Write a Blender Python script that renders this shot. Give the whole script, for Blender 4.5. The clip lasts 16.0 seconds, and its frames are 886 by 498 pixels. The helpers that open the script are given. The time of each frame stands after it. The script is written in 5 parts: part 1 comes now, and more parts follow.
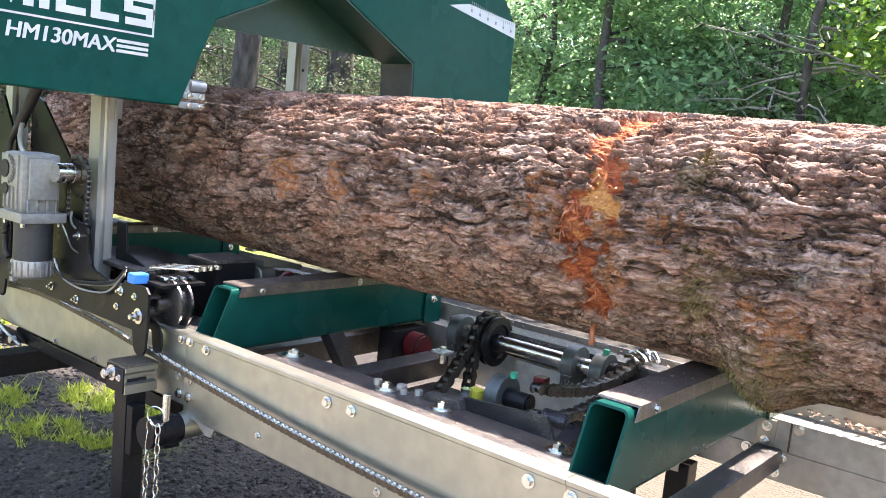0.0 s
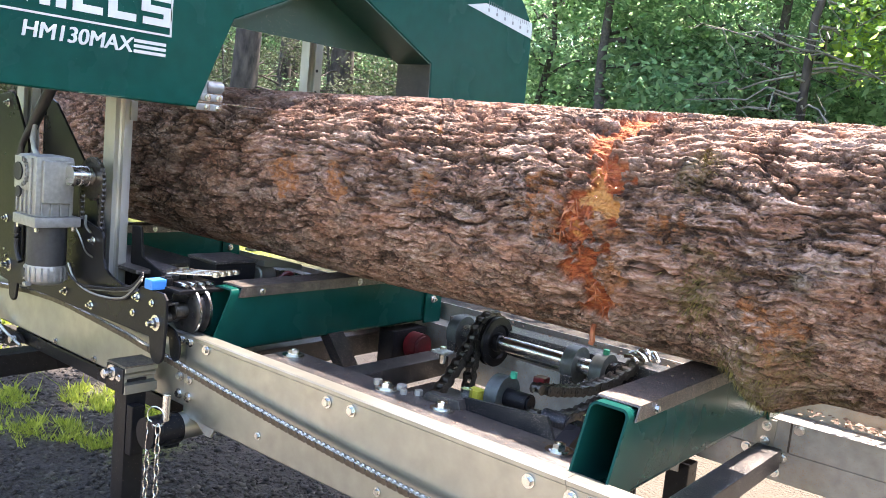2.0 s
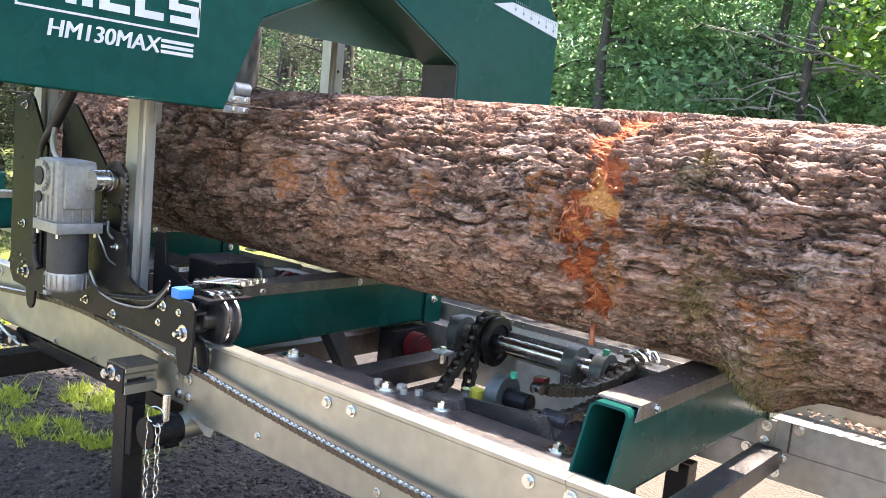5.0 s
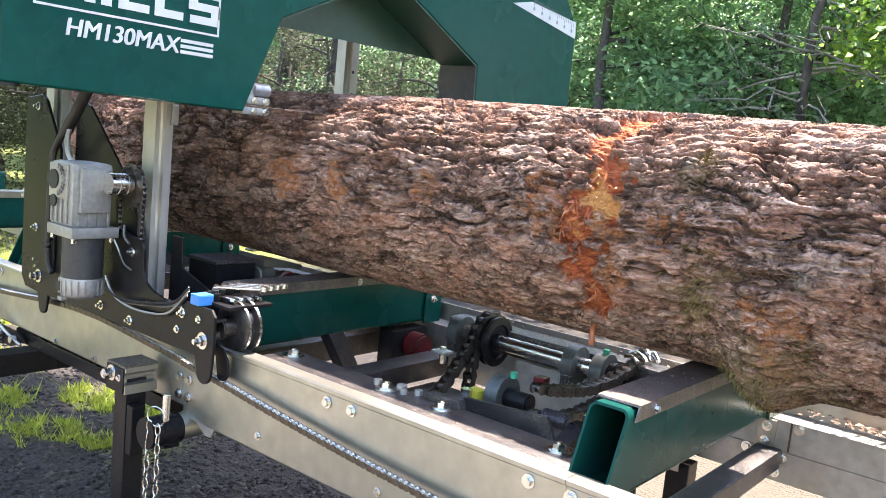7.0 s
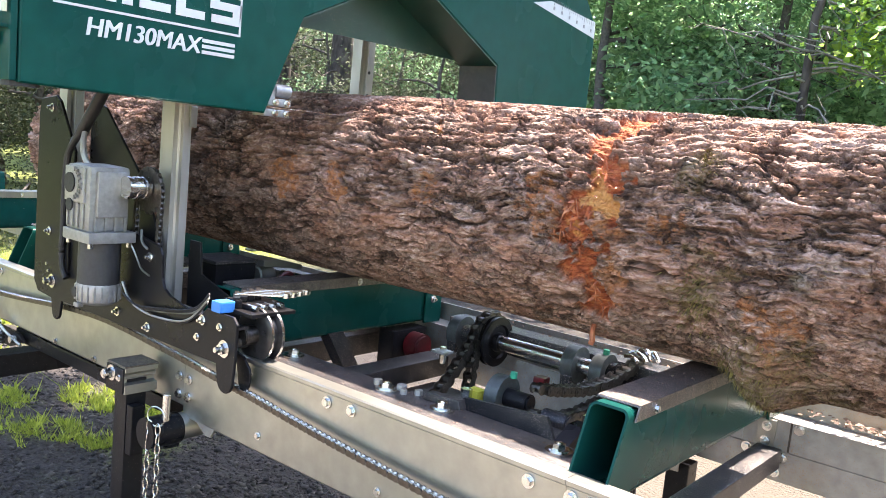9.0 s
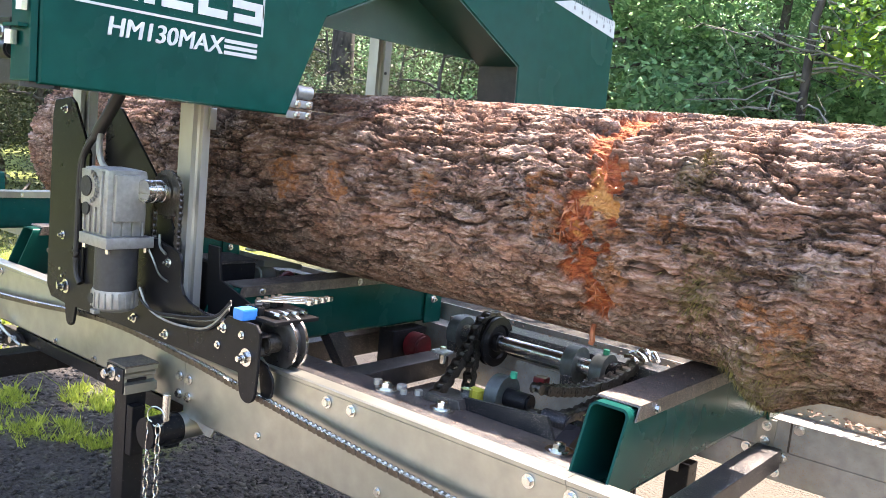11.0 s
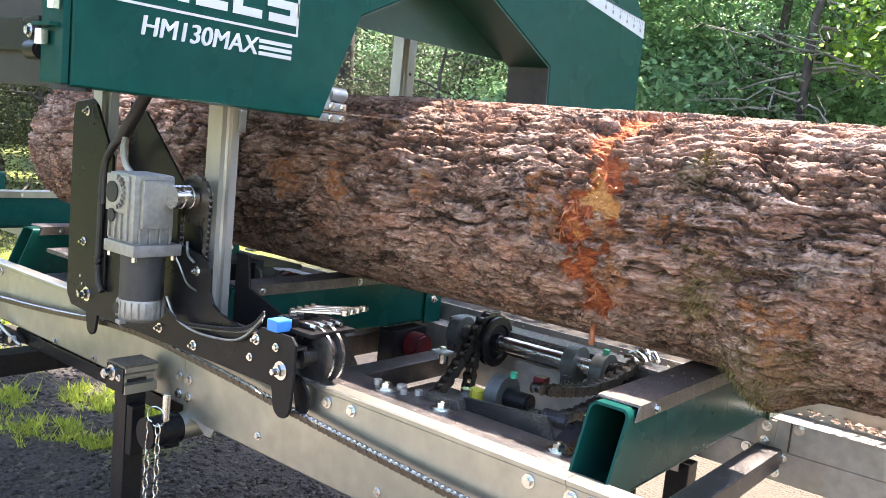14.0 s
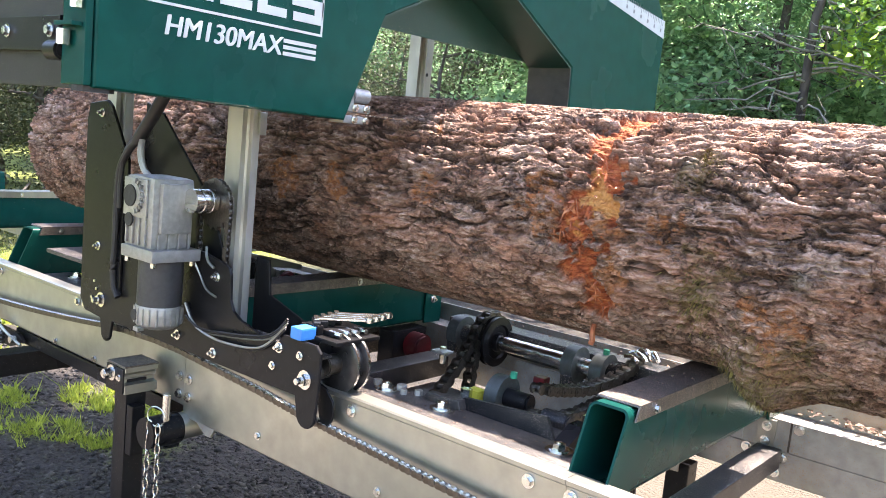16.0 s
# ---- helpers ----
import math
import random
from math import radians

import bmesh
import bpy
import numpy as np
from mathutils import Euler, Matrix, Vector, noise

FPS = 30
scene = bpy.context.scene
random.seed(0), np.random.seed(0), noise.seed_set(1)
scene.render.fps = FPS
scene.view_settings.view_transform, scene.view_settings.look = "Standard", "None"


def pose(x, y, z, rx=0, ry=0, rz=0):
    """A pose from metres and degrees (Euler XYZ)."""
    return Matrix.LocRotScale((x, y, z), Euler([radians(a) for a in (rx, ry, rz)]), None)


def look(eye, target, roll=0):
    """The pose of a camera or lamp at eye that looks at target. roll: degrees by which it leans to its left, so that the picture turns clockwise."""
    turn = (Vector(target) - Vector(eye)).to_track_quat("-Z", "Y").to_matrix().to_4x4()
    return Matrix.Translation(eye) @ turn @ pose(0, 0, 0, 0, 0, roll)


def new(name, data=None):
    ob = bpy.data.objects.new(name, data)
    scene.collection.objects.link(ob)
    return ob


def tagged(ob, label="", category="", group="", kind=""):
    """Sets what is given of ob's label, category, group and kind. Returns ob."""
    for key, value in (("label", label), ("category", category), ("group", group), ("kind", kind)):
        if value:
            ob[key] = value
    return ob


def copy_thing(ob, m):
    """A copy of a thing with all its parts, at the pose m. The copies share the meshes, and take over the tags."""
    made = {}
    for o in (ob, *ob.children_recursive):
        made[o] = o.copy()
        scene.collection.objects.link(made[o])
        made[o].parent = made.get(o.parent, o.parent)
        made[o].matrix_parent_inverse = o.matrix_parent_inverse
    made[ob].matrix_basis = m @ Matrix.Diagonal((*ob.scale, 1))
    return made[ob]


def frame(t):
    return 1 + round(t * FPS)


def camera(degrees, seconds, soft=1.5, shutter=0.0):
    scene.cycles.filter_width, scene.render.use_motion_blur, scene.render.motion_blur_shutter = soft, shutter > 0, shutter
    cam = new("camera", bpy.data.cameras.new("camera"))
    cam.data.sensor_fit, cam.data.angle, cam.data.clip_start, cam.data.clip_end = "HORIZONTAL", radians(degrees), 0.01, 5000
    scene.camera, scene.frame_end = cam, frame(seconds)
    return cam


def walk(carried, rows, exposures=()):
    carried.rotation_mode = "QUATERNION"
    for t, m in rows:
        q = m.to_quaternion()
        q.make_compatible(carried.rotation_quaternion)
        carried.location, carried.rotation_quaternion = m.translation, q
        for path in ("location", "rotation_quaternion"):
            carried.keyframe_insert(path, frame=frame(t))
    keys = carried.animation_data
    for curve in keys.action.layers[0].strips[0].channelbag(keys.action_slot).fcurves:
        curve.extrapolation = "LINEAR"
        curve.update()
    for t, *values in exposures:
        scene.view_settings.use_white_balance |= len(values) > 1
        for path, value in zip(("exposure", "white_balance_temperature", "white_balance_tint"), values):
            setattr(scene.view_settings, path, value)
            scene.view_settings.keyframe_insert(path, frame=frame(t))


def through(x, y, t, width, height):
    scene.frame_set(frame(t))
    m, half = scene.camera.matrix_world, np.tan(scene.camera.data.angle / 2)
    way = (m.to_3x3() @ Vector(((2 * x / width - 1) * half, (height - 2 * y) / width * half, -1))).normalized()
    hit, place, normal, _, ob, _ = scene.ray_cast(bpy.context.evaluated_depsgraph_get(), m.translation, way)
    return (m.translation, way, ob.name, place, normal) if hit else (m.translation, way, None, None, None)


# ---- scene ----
cam = camera(55.8, 16.0, 0.5)
EYE = Vector((0.0, -1.037, 1.215))


def view(tilt, lean, turn):
    """The camera's standing pose: degrees down, lean and compass turn from +x."""
    a, b = radians(turn), radians(tilt)
    way = Vector((math.cos(a) * math.cos(b), math.sin(a) * math.cos(b), -math.sin(b)))
    return look(EYE, EYE + way, lean)


STAND = view(7.35, 5.65, 128.92)
walk(cam, [(0.0, STAND), (16.0, STAND)], [(0.0, 3.02, 6900, 21), (16.0, 3.02, 6900, 21)])

# ---- world and sun ----
TO_SUN = Vector((0.02, 0.40, 0.88)).normalized()
world = bpy.data.worlds.new("sky")
scene.world = world
world.use_nodes = True
wn = world.node_tree
sky = wn.nodes.new("ShaderNodeTexSky")
sky.sky_type = "NISHITA"
sky.sun_disc = False
sky.sun_elevation = math.asin(TO_SUN.z)
sky.sun_rotation = math.atan2(TO_SUN.x, TO_SUN.y)
wn.links.new(sky.outputs[0], wn.nodes["Background"].inputs[0])
wn.nodes["Background"].inputs[1].default_value = 0.15
sun = new("sun", bpy.data.lights.new("sun", "SUN"))
sun.data.energy = 4.2
sun.data.angle = radians(0.6)
sun.data.color = (1.0, 0.94, 0.84)
sun.matrix_world = look(TO_SUN * 30, (0, 0, 0))


# ---- materials ----
def material(name, base, rough=0.5, metal=0.0, spread=0.25, grain=40.0, bump=0.0, bump_scale=60.0, dirt=None, dirt_amount=0.0,
             dirt_scale=6.0, island=0.0, coat=0.0, stretch=(1, 1, 1), gloss=0.5):
    """A surface with fine grain, broad stains and a fine relief."""
    m = bpy.data.materials.new(name)
    m.use_nodes = True
    n, l = m.node_tree.nodes, m.node_tree.links
    b = n["Principled BSDF"]
    b.inputs["Roughness"].default_value = rough
    b.inputs["Metallic"].default_value = metal
    b.inputs["Coat Weight"].default_value = coat
    b.inputs["Specular IOR Level"].default_value = gloss
    tc = n.new("ShaderNodeTexCoord")
    mp = n.new("ShaderNodeMapping")
    mp.inputs["Scale"].default_value = stretch
    l.new(tc.outputs["Object"], mp.inputs["Vector"])
    fine = n.new("ShaderNodeTexNoise")
    fine.inputs["Scale"].default_value = grain
    fine.inputs["Detail"].default_value = 6
    l.new(mp.outputs[0], fine.inputs["Vector"])
    broad = n.new("ShaderNodeTexNoise")
    broad.inputs["Scale"].default_value = dirt_scale
    broad.inputs["Detail"].default_value = 5
    l.new(mp.outputs[0], broad.inputs["Vector"])
    ramp = n.new("ShaderNodeValToRGB")
    lo, hi = [c * (1 - spread) for c in base], [min(1, c * (1 + spread)) for c in base]
    ramp.color_ramp.elements[0].position, ramp.color_ramp.elements[1].position = 0.3, 0.7
    ramp.color_ramp.elements[0].color = (*lo, 1)
    ramp.color_ramp.elements[1].color = (*hi, 1)
    l.new(fine.outputs[0], ramp.inputs[0])
    out = ramp.outputs[0]
    if dirt:
        mr = n.new("ShaderNodeMapRange")
        mr.inputs["From Min"].default_value, mr.inputs["From Max"].default_value = 0.45, 0.7
        mr.inputs["To Max"].default_value = dirt_amount
        l.new(broad.outputs[0], mr.inputs["Value"])
        mix = n.new("ShaderNodeMix")
        mix.data_type = "RGBA"
        l.new(mr.outputs[0], mix.inputs["Factor"])
        l.new(out, mix.inputs["A"])
        mix.inputs["B"].default_value = (*dirt, 1)
        out = mix.outputs["Result"]
    if island:
        g = n.new("ShaderNodeNewGeometry")
        hsv = n.new("ShaderNodeHueSaturation")
        mr2 = n.new("ShaderNodeMapRange")
        mr2.inputs["To Min"].default_value, mr2.inputs["To Max"].default_value = 1 - island, 1 + island
        l.new(g.outputs["Random Per Island"], mr2.inputs["Value"])
        l.new(mr2.outputs[0], hsv.inputs["Value"])
        l.new(out, hsv.inputs["Color"])
        out = hsv.outputs[0]
    l.new(out, b.inputs["Base Color"])
    rr = n.new("ShaderNodeMapRange")
    rr.inputs["To Min"].default_value, rr.inputs["To Max"].default_value = max(0.03, rough - 0.12), min(1, rough + 0.12)
    l.new(broad.outputs[0], rr.inputs["Value"])
    l.new(rr.outputs[0], b.inputs["Roughness"])
    if bump:
        bn = n.new("ShaderNodeTexNoise")
        bn.inputs["Scale"].default_value = bump_scale
        bn.inputs["Detail"].default_value = 5
        l.new(mp.outputs[0], bn.inputs["Vector"])
        bp = n.new("ShaderNodeBump")
        bp.inputs["Strength"].default_value = bump
        bp.inputs["Distance"].default_value = 0.01
        l.new(bn.outputs[0], bp.inputs["Height"])
        l.new(bp.outputs[0], b.inputs["Normal"])
    return m


def speckle(m, colour, scale, limit, rough=0.8):
    """Scatter small chips of another colour over a material."""
    n, l = m.node_tree.nodes, m.node_tree.links
    b = n["Principled BSDF"]
    old = b.inputs["Base Color"].links[0].from_socket
    tc = n.new("ShaderNodeTexCoord")
    v = n.new("ShaderNodeTexVoronoi")
    v.inputs["Scale"].default_value = scale
    l.new(tc.outputs["Object"], v.inputs["Vector"])
    w = n.new("ShaderNodeTexNoise")
    w.inputs["Scale"].default_value = scale * 0.06
    l.new(tc.outputs["Object"], w.inputs["Vector"])
    lim = n.new("ShaderNodeMath")
    lim.operation = "MULTIPLY"
    lim.inputs[1].default_value = limit * 2
    l.new(w.outputs[0], lim.inputs[0])
    less = n.new("ShaderNodeMath")
    less.operation = "LESS_THAN"
    l.new(v.outputs["Distance"], less.inputs[0])
    l.new(lim.outputs[0], less.inputs[1])
    mix = n.new("ShaderNodeMix")
    mix.data_type = "RGBA"
    l.new(less.outputs[0], mix.inputs["Factor"])
    l.new(old, mix.inputs["A"])
    mix.inputs["B"].default_value = (*colour, 1)
    l.new(mix.outputs["Result"], b.inputs["Base Color"])
    return m


GREEN = speckle(material("green_paint", (0.0012, 0.044, 0.035), 0.26, 0, 0.12, 25, 0.03, 300, (0.005, 0.040, 0.033), 0.35, 5, gloss=0.09), (0.22, 0.23, 0.20), 230, 0.06)
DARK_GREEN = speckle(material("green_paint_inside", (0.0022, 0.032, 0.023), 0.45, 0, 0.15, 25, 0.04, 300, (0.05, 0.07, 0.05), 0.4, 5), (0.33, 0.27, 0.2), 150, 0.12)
GALV = material("galvanised_steel", (0.37, 0.37, 0.325), 0.36, 0.9, 0.12, 26, 0.03, 60, (0.28, 0.29, 0.26), 0.6, 4)
GALV_DULL = speckle(material("dusty_galvanised_steel", (0.38, 0.38, 0.35), 0.5, 0.7, 0.14, 40, 0.05, 120, (0.36, 0.30, 0.22), 0.5, 9), (0.42, 0.30, 0.2), 260, 0.2)
ZINC = material("zinc_plated_bolt", (0.62, 0.62, 0.58), 0.25, 1.0, 0.12, 120)
BLACK = speckle(material("black_paint", (0.009, 0.009, 0.010), 0.30, 0, 0.3, 60, 0.06, 400, (0.018, 0.016, 0.015), 0.5, 7, gloss=0.14), (0.3, 0.24, 0.18), 330, 0.07)
BLACK_DUSTY = speckle(material("dusty_black_paint", (0.012, 0.012, 0.014), 0.42, 0, 0.4, 60, 0.2, 300, (0.045, 0.038, 0.033), 0.7, 13), (0.34, 0.28, 0.23), 420, 0.24)
CHAIN = material("oiled_chain_steel", (0.12, 0.11, 0.095), 0.35, 0.9, 0.3, 200, 0.1, 400, (0.07, 0.045, 0.03), 0.5, 30)
CHAIN_BRIGHT = material("worn_chain_steel", (0.72, 0.69, 0.63), 0.24, 0.95, 0.25, 150, 0.1, 400, (0.10, 0.09, 0.08), 0.6, 30)
STEEL = material("bright_steel", (0.60, 0.59, 0.56), 0.24, 1.0, 0.10, 50, 0.03, 200, stretch=(1, 8, 8))
ALU = material("cast_aluminium", (0.33, 0.325, 0.31), 0.5, 0.75, 0.14, 90, 0.15, 500, (0.22, 0.21, 0.2), 0.4, 14)
RUBBER = material("black_rubber", (0.012, 0.012, 0.013), 0.6, 0, 0.3, 80, 0.1, 200)
WHITE = material("white_vinyl", (0.42, 0.44, 0.44), 0.4, 0, 0.05, 60, 0, 60, (0.55, 0.55, 0.52), 0.3, 10)
INK = material("printed_ink", (0.15, 0.15, 0.16), 0.5)
BLUE = material("blue_plastic", (0.03, 0.20, 0.55), 0.4, 0, 0.15, 60)
RED = material("red_plastic", (0.11, 0.006, 0.009), 0.35, 0, 0.3, 40, 0, 60, (0.05, 0.02, 0.02), 0.7, 16)
TEAL = material("green_plastic_cap", (0.02, 0.35, 0.2), 0.4)
YELLOW = material("yellow_paint", (0.55, 0.48, 0.05), 0.5)
PANEL = speckle(material("grey_brown_panel", (0.020, 0.018, 0.018), 0.5, 0.1, 0.2, 40, 0.06, 300, (0.04, 0.034, 0.031), 0.4, 6, gloss=0.3), (0.3, 0.26, 0.22), 190, 0.07)
LINING = speckle(material("dusty_dark_lining", (0.030, 0.028, 0.024), 0.5, 0, 0.3, 50, 0.1, 300, (0.07, 0.055, 0.042), 0.6, 14), (0.30, 0.24, 0.19), 210, 0.17)
POST = material("galvanised_post", (0.40, 0.395, 0.36), 0.42, 0.5, 0.12, 22, 0.05, 70, (0.34, 0.31, 0.25), 0.6, 6, stretch=(1, 1, 0.4))


# ---- mesh helpers ----
def mesh_of(name, bm, mat):
    me = bpy.data.meshes.new(name)
    bm.normal_update()
    bm.to_mesh(me)
    bm.free()
    for m in (mat if isinstance(mat, (list, tuple)) else [mat]):
        me.materials.append(m)
    return me


def part(name, bm, mat, parent=None, label="", smooth=False):
    """One mesh object under a thing or part."""
    me = bm if isinstance(bm, bpy.types.Mesh) else mesh_of(name, bm, mat)
    if smooth:
        me.polygons.foreach_set("use_smooth", [True] * len(me.polygons))
        me.set_sharp_from_angle(angle=radians(35))
    ob = new(name, me)
    if parent:
        ob.parent = parent
    if label:
        tagged(ob, label)
    return ob


def box(lo, hi, bevel=0.002, bm=None):
    bm = bm or bmesh.new()
    made = bmesh.ops.create_cube(bm, size=1.0)["verts"]
    c, s = (Vector(lo) + Vector(hi)) / 2, Vector(hi) - Vector(lo)
    for v in made:
        v.co = Vector((v.co.x * s.x, v.co.y * s.y, v.co.z * s.z)) + c
    if bevel:
        es = {e for v in made for e in v.link_edges}
        bmesh.ops.bevel(bm, geom=list(es), offset=min(bevel, min(s) * 0.4), segments=2, affect="EDGES", profile=0.7)
    return bm


AXES = {"x": Matrix.Rotation(radians(90), 4, "Y"), "y": Matrix.Rotation(radians(-90), 4, "X"), "z": Matrix.Identity(4)}


def rod(axis, centre, radius, length, seg=24, r2=None, bm=None, bevel=0.0):
    """A bar along an axis, about its centre."""
    bm = bm or bmesh.new()
    m = Matrix.Translation(centre) @ AXES[axis]
    v = bmesh.ops.create_cone(bm, cap_ends=True, segments=seg, radius1=radius, radius2=radius if r2 is None else r2, depth=length, matrix=m)["verts"]
    if bevel:
        es = [e for e in {e for w in v for e in w.link_edges} if any(len(f.verts) > 4 for f in e.link_faces)]
        bmesh.ops.bevel(bm, geom=es, offset=bevel, segments=2, affect="EDGES")
    return bm


def ring(axis, centre, r_out, r_in, length, seg=28, bm=None):
    """A hollow ring or sleeve along an axis."""
    bm = bm or bmesh.new()
    m = Matrix.Translation(centre) @ AXES[axis]
    loops = []
    for r, z in ((r_out, -length / 2), (r_out, length / 2), (r_in, length / 2), (r_in, -length / 2)):
        loops.append([bm.verts.new(m @ Vector((r * math.cos(2 * math.pi * i / seg), r * math.sin(2 * math.pi * i / seg), z))) for i in range(seg)])
    for k in range(4):
        a, b = loops[k], loops[(k + 1) % 4]
        for i in range(seg):
            bm.faces.new((a[i], a[(i + 1) % seg], b[(i + 1) % seg], b[i]))
    bmesh.ops.recalc_face_normals(bm, faces=bm.faces)
    return bm


def lathe(axis, centre, profile, seg=36, bm=None):
    """A turned body from (distance along, radius) pairs, closed at the ends."""
    bm = bm or bmesh.new()
    m = Matrix.Translation(centre) @ AXES[axis]
    loops = [[bm.verts.new(m @ Vector((r * math.cos(2 * math.pi * i / seg), r * math.sin(2 * math.pi * i / seg), z))) for i in range(seg)] for z, r in profile]
    for a, b in zip(loops, loops[1:]):
        for i in range(seg):
            bm.faces.new((a[i], a[(i + 1) % seg], b[(i + 1) % seg], b[i]))
    bm.faces.new(loops[0][::-1])
    bm.faces.new(loops[-1])
    bmesh.ops.recalc_face_normals(bm, faces=bm.faces)
    return bm


def prism(plane, outline, lo, hi, bevel=0.0, bm=None):
    """An outline in the 'xz', 'yz' or 'xy' plane, drawn out along the third axis."""
    bm = bm or bmesh.new()
    put = {"xz": lambda p, d: (p[0], d, p[1]), "yz": lambda p, d: (d, p[0], p[1]), "xy": lambda p, d: (p[0], p[1], d)}[plane]
    a = [bm.verts.new(put(p, lo)) for p in outline]
    b = [bm.verts.new(put(p, hi)) for p in outline]
    fs = [bm.faces.new(a), bm.faces.new(b[::-1])]
    k = len(a)
    fs += [bm.faces.new((a[i], b[i], b[(i + 1) % k], a[(i + 1) % k])) for i in range(k)]
    bmesh.ops.recalc_face_normals(bm, faces=fs)
    if bevel:
        bmesh.ops.bevel(bm, geom=list({e for f in fs[:2] for e in f.edges}), offset=bevel, segments=1, affect="EDGES")
    return bm


def tube(points, radius, seg=8, bm=None):
    """A round hose or wire through points, smoothed."""
    bm = bm or bmesh.new()
    pts = [Vector(p) for p in points]
    for _ in range(3):
        fine = [pts[0]]
        for a, b in zip(pts, pts[1:]):
            fine += [a * 0.75 + b * 0.25, a * 0.25 + b * 0.75]
        pts = fine + [pts[-1]]
    loops = []
    for i, p in enumerate(pts):
        way = (pts[min(i + 1, len(pts) - 1)] - pts[max(i - 1, 0)]).normalized()
        q = way.to_track_quat("Z", "Y")
        loops.append([bm.verts.new(p + q @ Vector((radius * math.cos(2 * math.pi * k / seg), radius * math.sin(2 * math.pi * k / seg), 0))) for k in range(seg)])
    for a, b in zip(loops, loops[1:]):
        for k in range(seg):
            bm.faces.new((a[k], a[(k + 1) % seg], b[(k + 1) % seg], b[k]))
    bm.faces.new(loops[0][::-1])
    bm.faces.new(loops[-1])
    bmesh.ops.recalc_face_normals(bm, faces=bm.faces)
    return bm


def holder(name, x=0, y=0, z=0):
    ob = new(name)
    ob.location = (x, y, z)
    ob.empty_display_size = 0.05
    return ob


def bolt_mesh(size, thread):
    """A hex head on a washer, its axis towards +z; thread: length of the end that stands out."""
    bm = rod("z", (0, 0, 0.0012), size * 1.25, 0.0024, 20)
    rod("z", (0, 0, 0.0024 + size * 0.32), size * 0.86, size * 0.64, 6, size * 0.80, bm)
    if thread:
        rod("z", (0, 0, 0.0024 + size * 0.6 + thread / 2), size * 0.46, thread, 12, size * 0.42, bm, 0.001)
    return mesh_of("bolt", bm, ZINC)


BOLT_M, BOLT_S, BOLT_L = bolt_mesh(0.009, 0.0), bolt_mesh(0.0065, 0.0), bolt_mesh(0.014, 0.012)
BOLT_N, BOLT_T = bolt_mesh(0.0085, 0.007), bolt_mesh(0.013, 0.003)
FACE = {"-y": (90, 0, 0), "+z": (0, 0, 0), "+x": (0, 90, 0), "+y": (-90, 0, 0)}


def bolt(at, facing, mesh, parent):
    ob = part("bolt", mesh, None, parent)
    ob.matrix_basis = pose(*at, *FACE[facing]) @ Matrix.Rotation(at[0] * 37.0, 4, "Z")
    return ob


# ---- ground ----
def value_noise(p, seed):
    """Smooth noise from 0 to 1 for an array of points."""
    i = np.floor(p).astype(np.int64)
    f = p - i
    f = f * f * f * (f * (f * 6 - 15) + 10)
    total = np.zeros(len(p))
    for c in range(8):
        o = np.array([c & 1, (c >> 1) & 1, (c >> 2) & 1])
        k = i + o
        hsh = (k[:, 0] * 374761393 + k[:, 1] * 668265263 + k[:, 2] * 2147483647 + seed * 1274126177) & 0xFFFFFFFF
        hsh = ((hsh ^ (hsh >> 13)) * 1274126177) & 0xFFFFFFFF
        hsh = (hsh ^ (hsh >> 16)) & 0xFFFF
        w = np.where(o, f, 1 - f).prod(axis=1)
        total += w * hsh / 65535.0
    return total


def fbm(p, seed, octaves=4, gain=0.5):
    out, a, s = np.zeros(len(p)), 1.0, 0.0
    for k in range(octaves):
        out += a * value_noise(p * 2.03 ** k, seed + k * 17)
        s += a
        a *= gain
    return out / s


def grid_mesh(name, verts, rows, cols, mats, wrap=False):
    idx = np.arange(rows * cols).reshape(rows, cols)
    nxt = np.roll(idx, -1, axis=1) if wrap else idx[:, 1:]
    cur = idx if wrap else idx[:, :-1]
    q = np.stack([cur[:-1], nxt[:-1], nxt[1:], cur[1:]], axis=-1).reshape(-1, 4)
    me = bpy.data.meshes.new(name)
    me.vertices.add(len(verts))
    me.vertices.foreach_set("co", np.asarray(verts, dtype=np.float32).ravel())
    me.loops.add(q.size)
    me.loops.foreach_set("vertex_index", q.ravel().astype(np.int32))
    me.polygons.add(len(q))
    me.polygons.foreach_set("loop_start", np.arange(0, q.size, 4, dtype=np.int32))
    me.polygons.foreach_set("use_smooth", np.ones(len(q), dtype=bool))
    me.update(calc_edges=True)
    me.validate()
    for m in mats:
        me.materials.append(m)
    return me


def paint(me, name, values):
    """Write a value for each vertex."""
    at = me.attributes.new(name, "FLOAT", "POINT")
    at.data.foreach_set("value", np.asarray(values, dtype=np.float32))


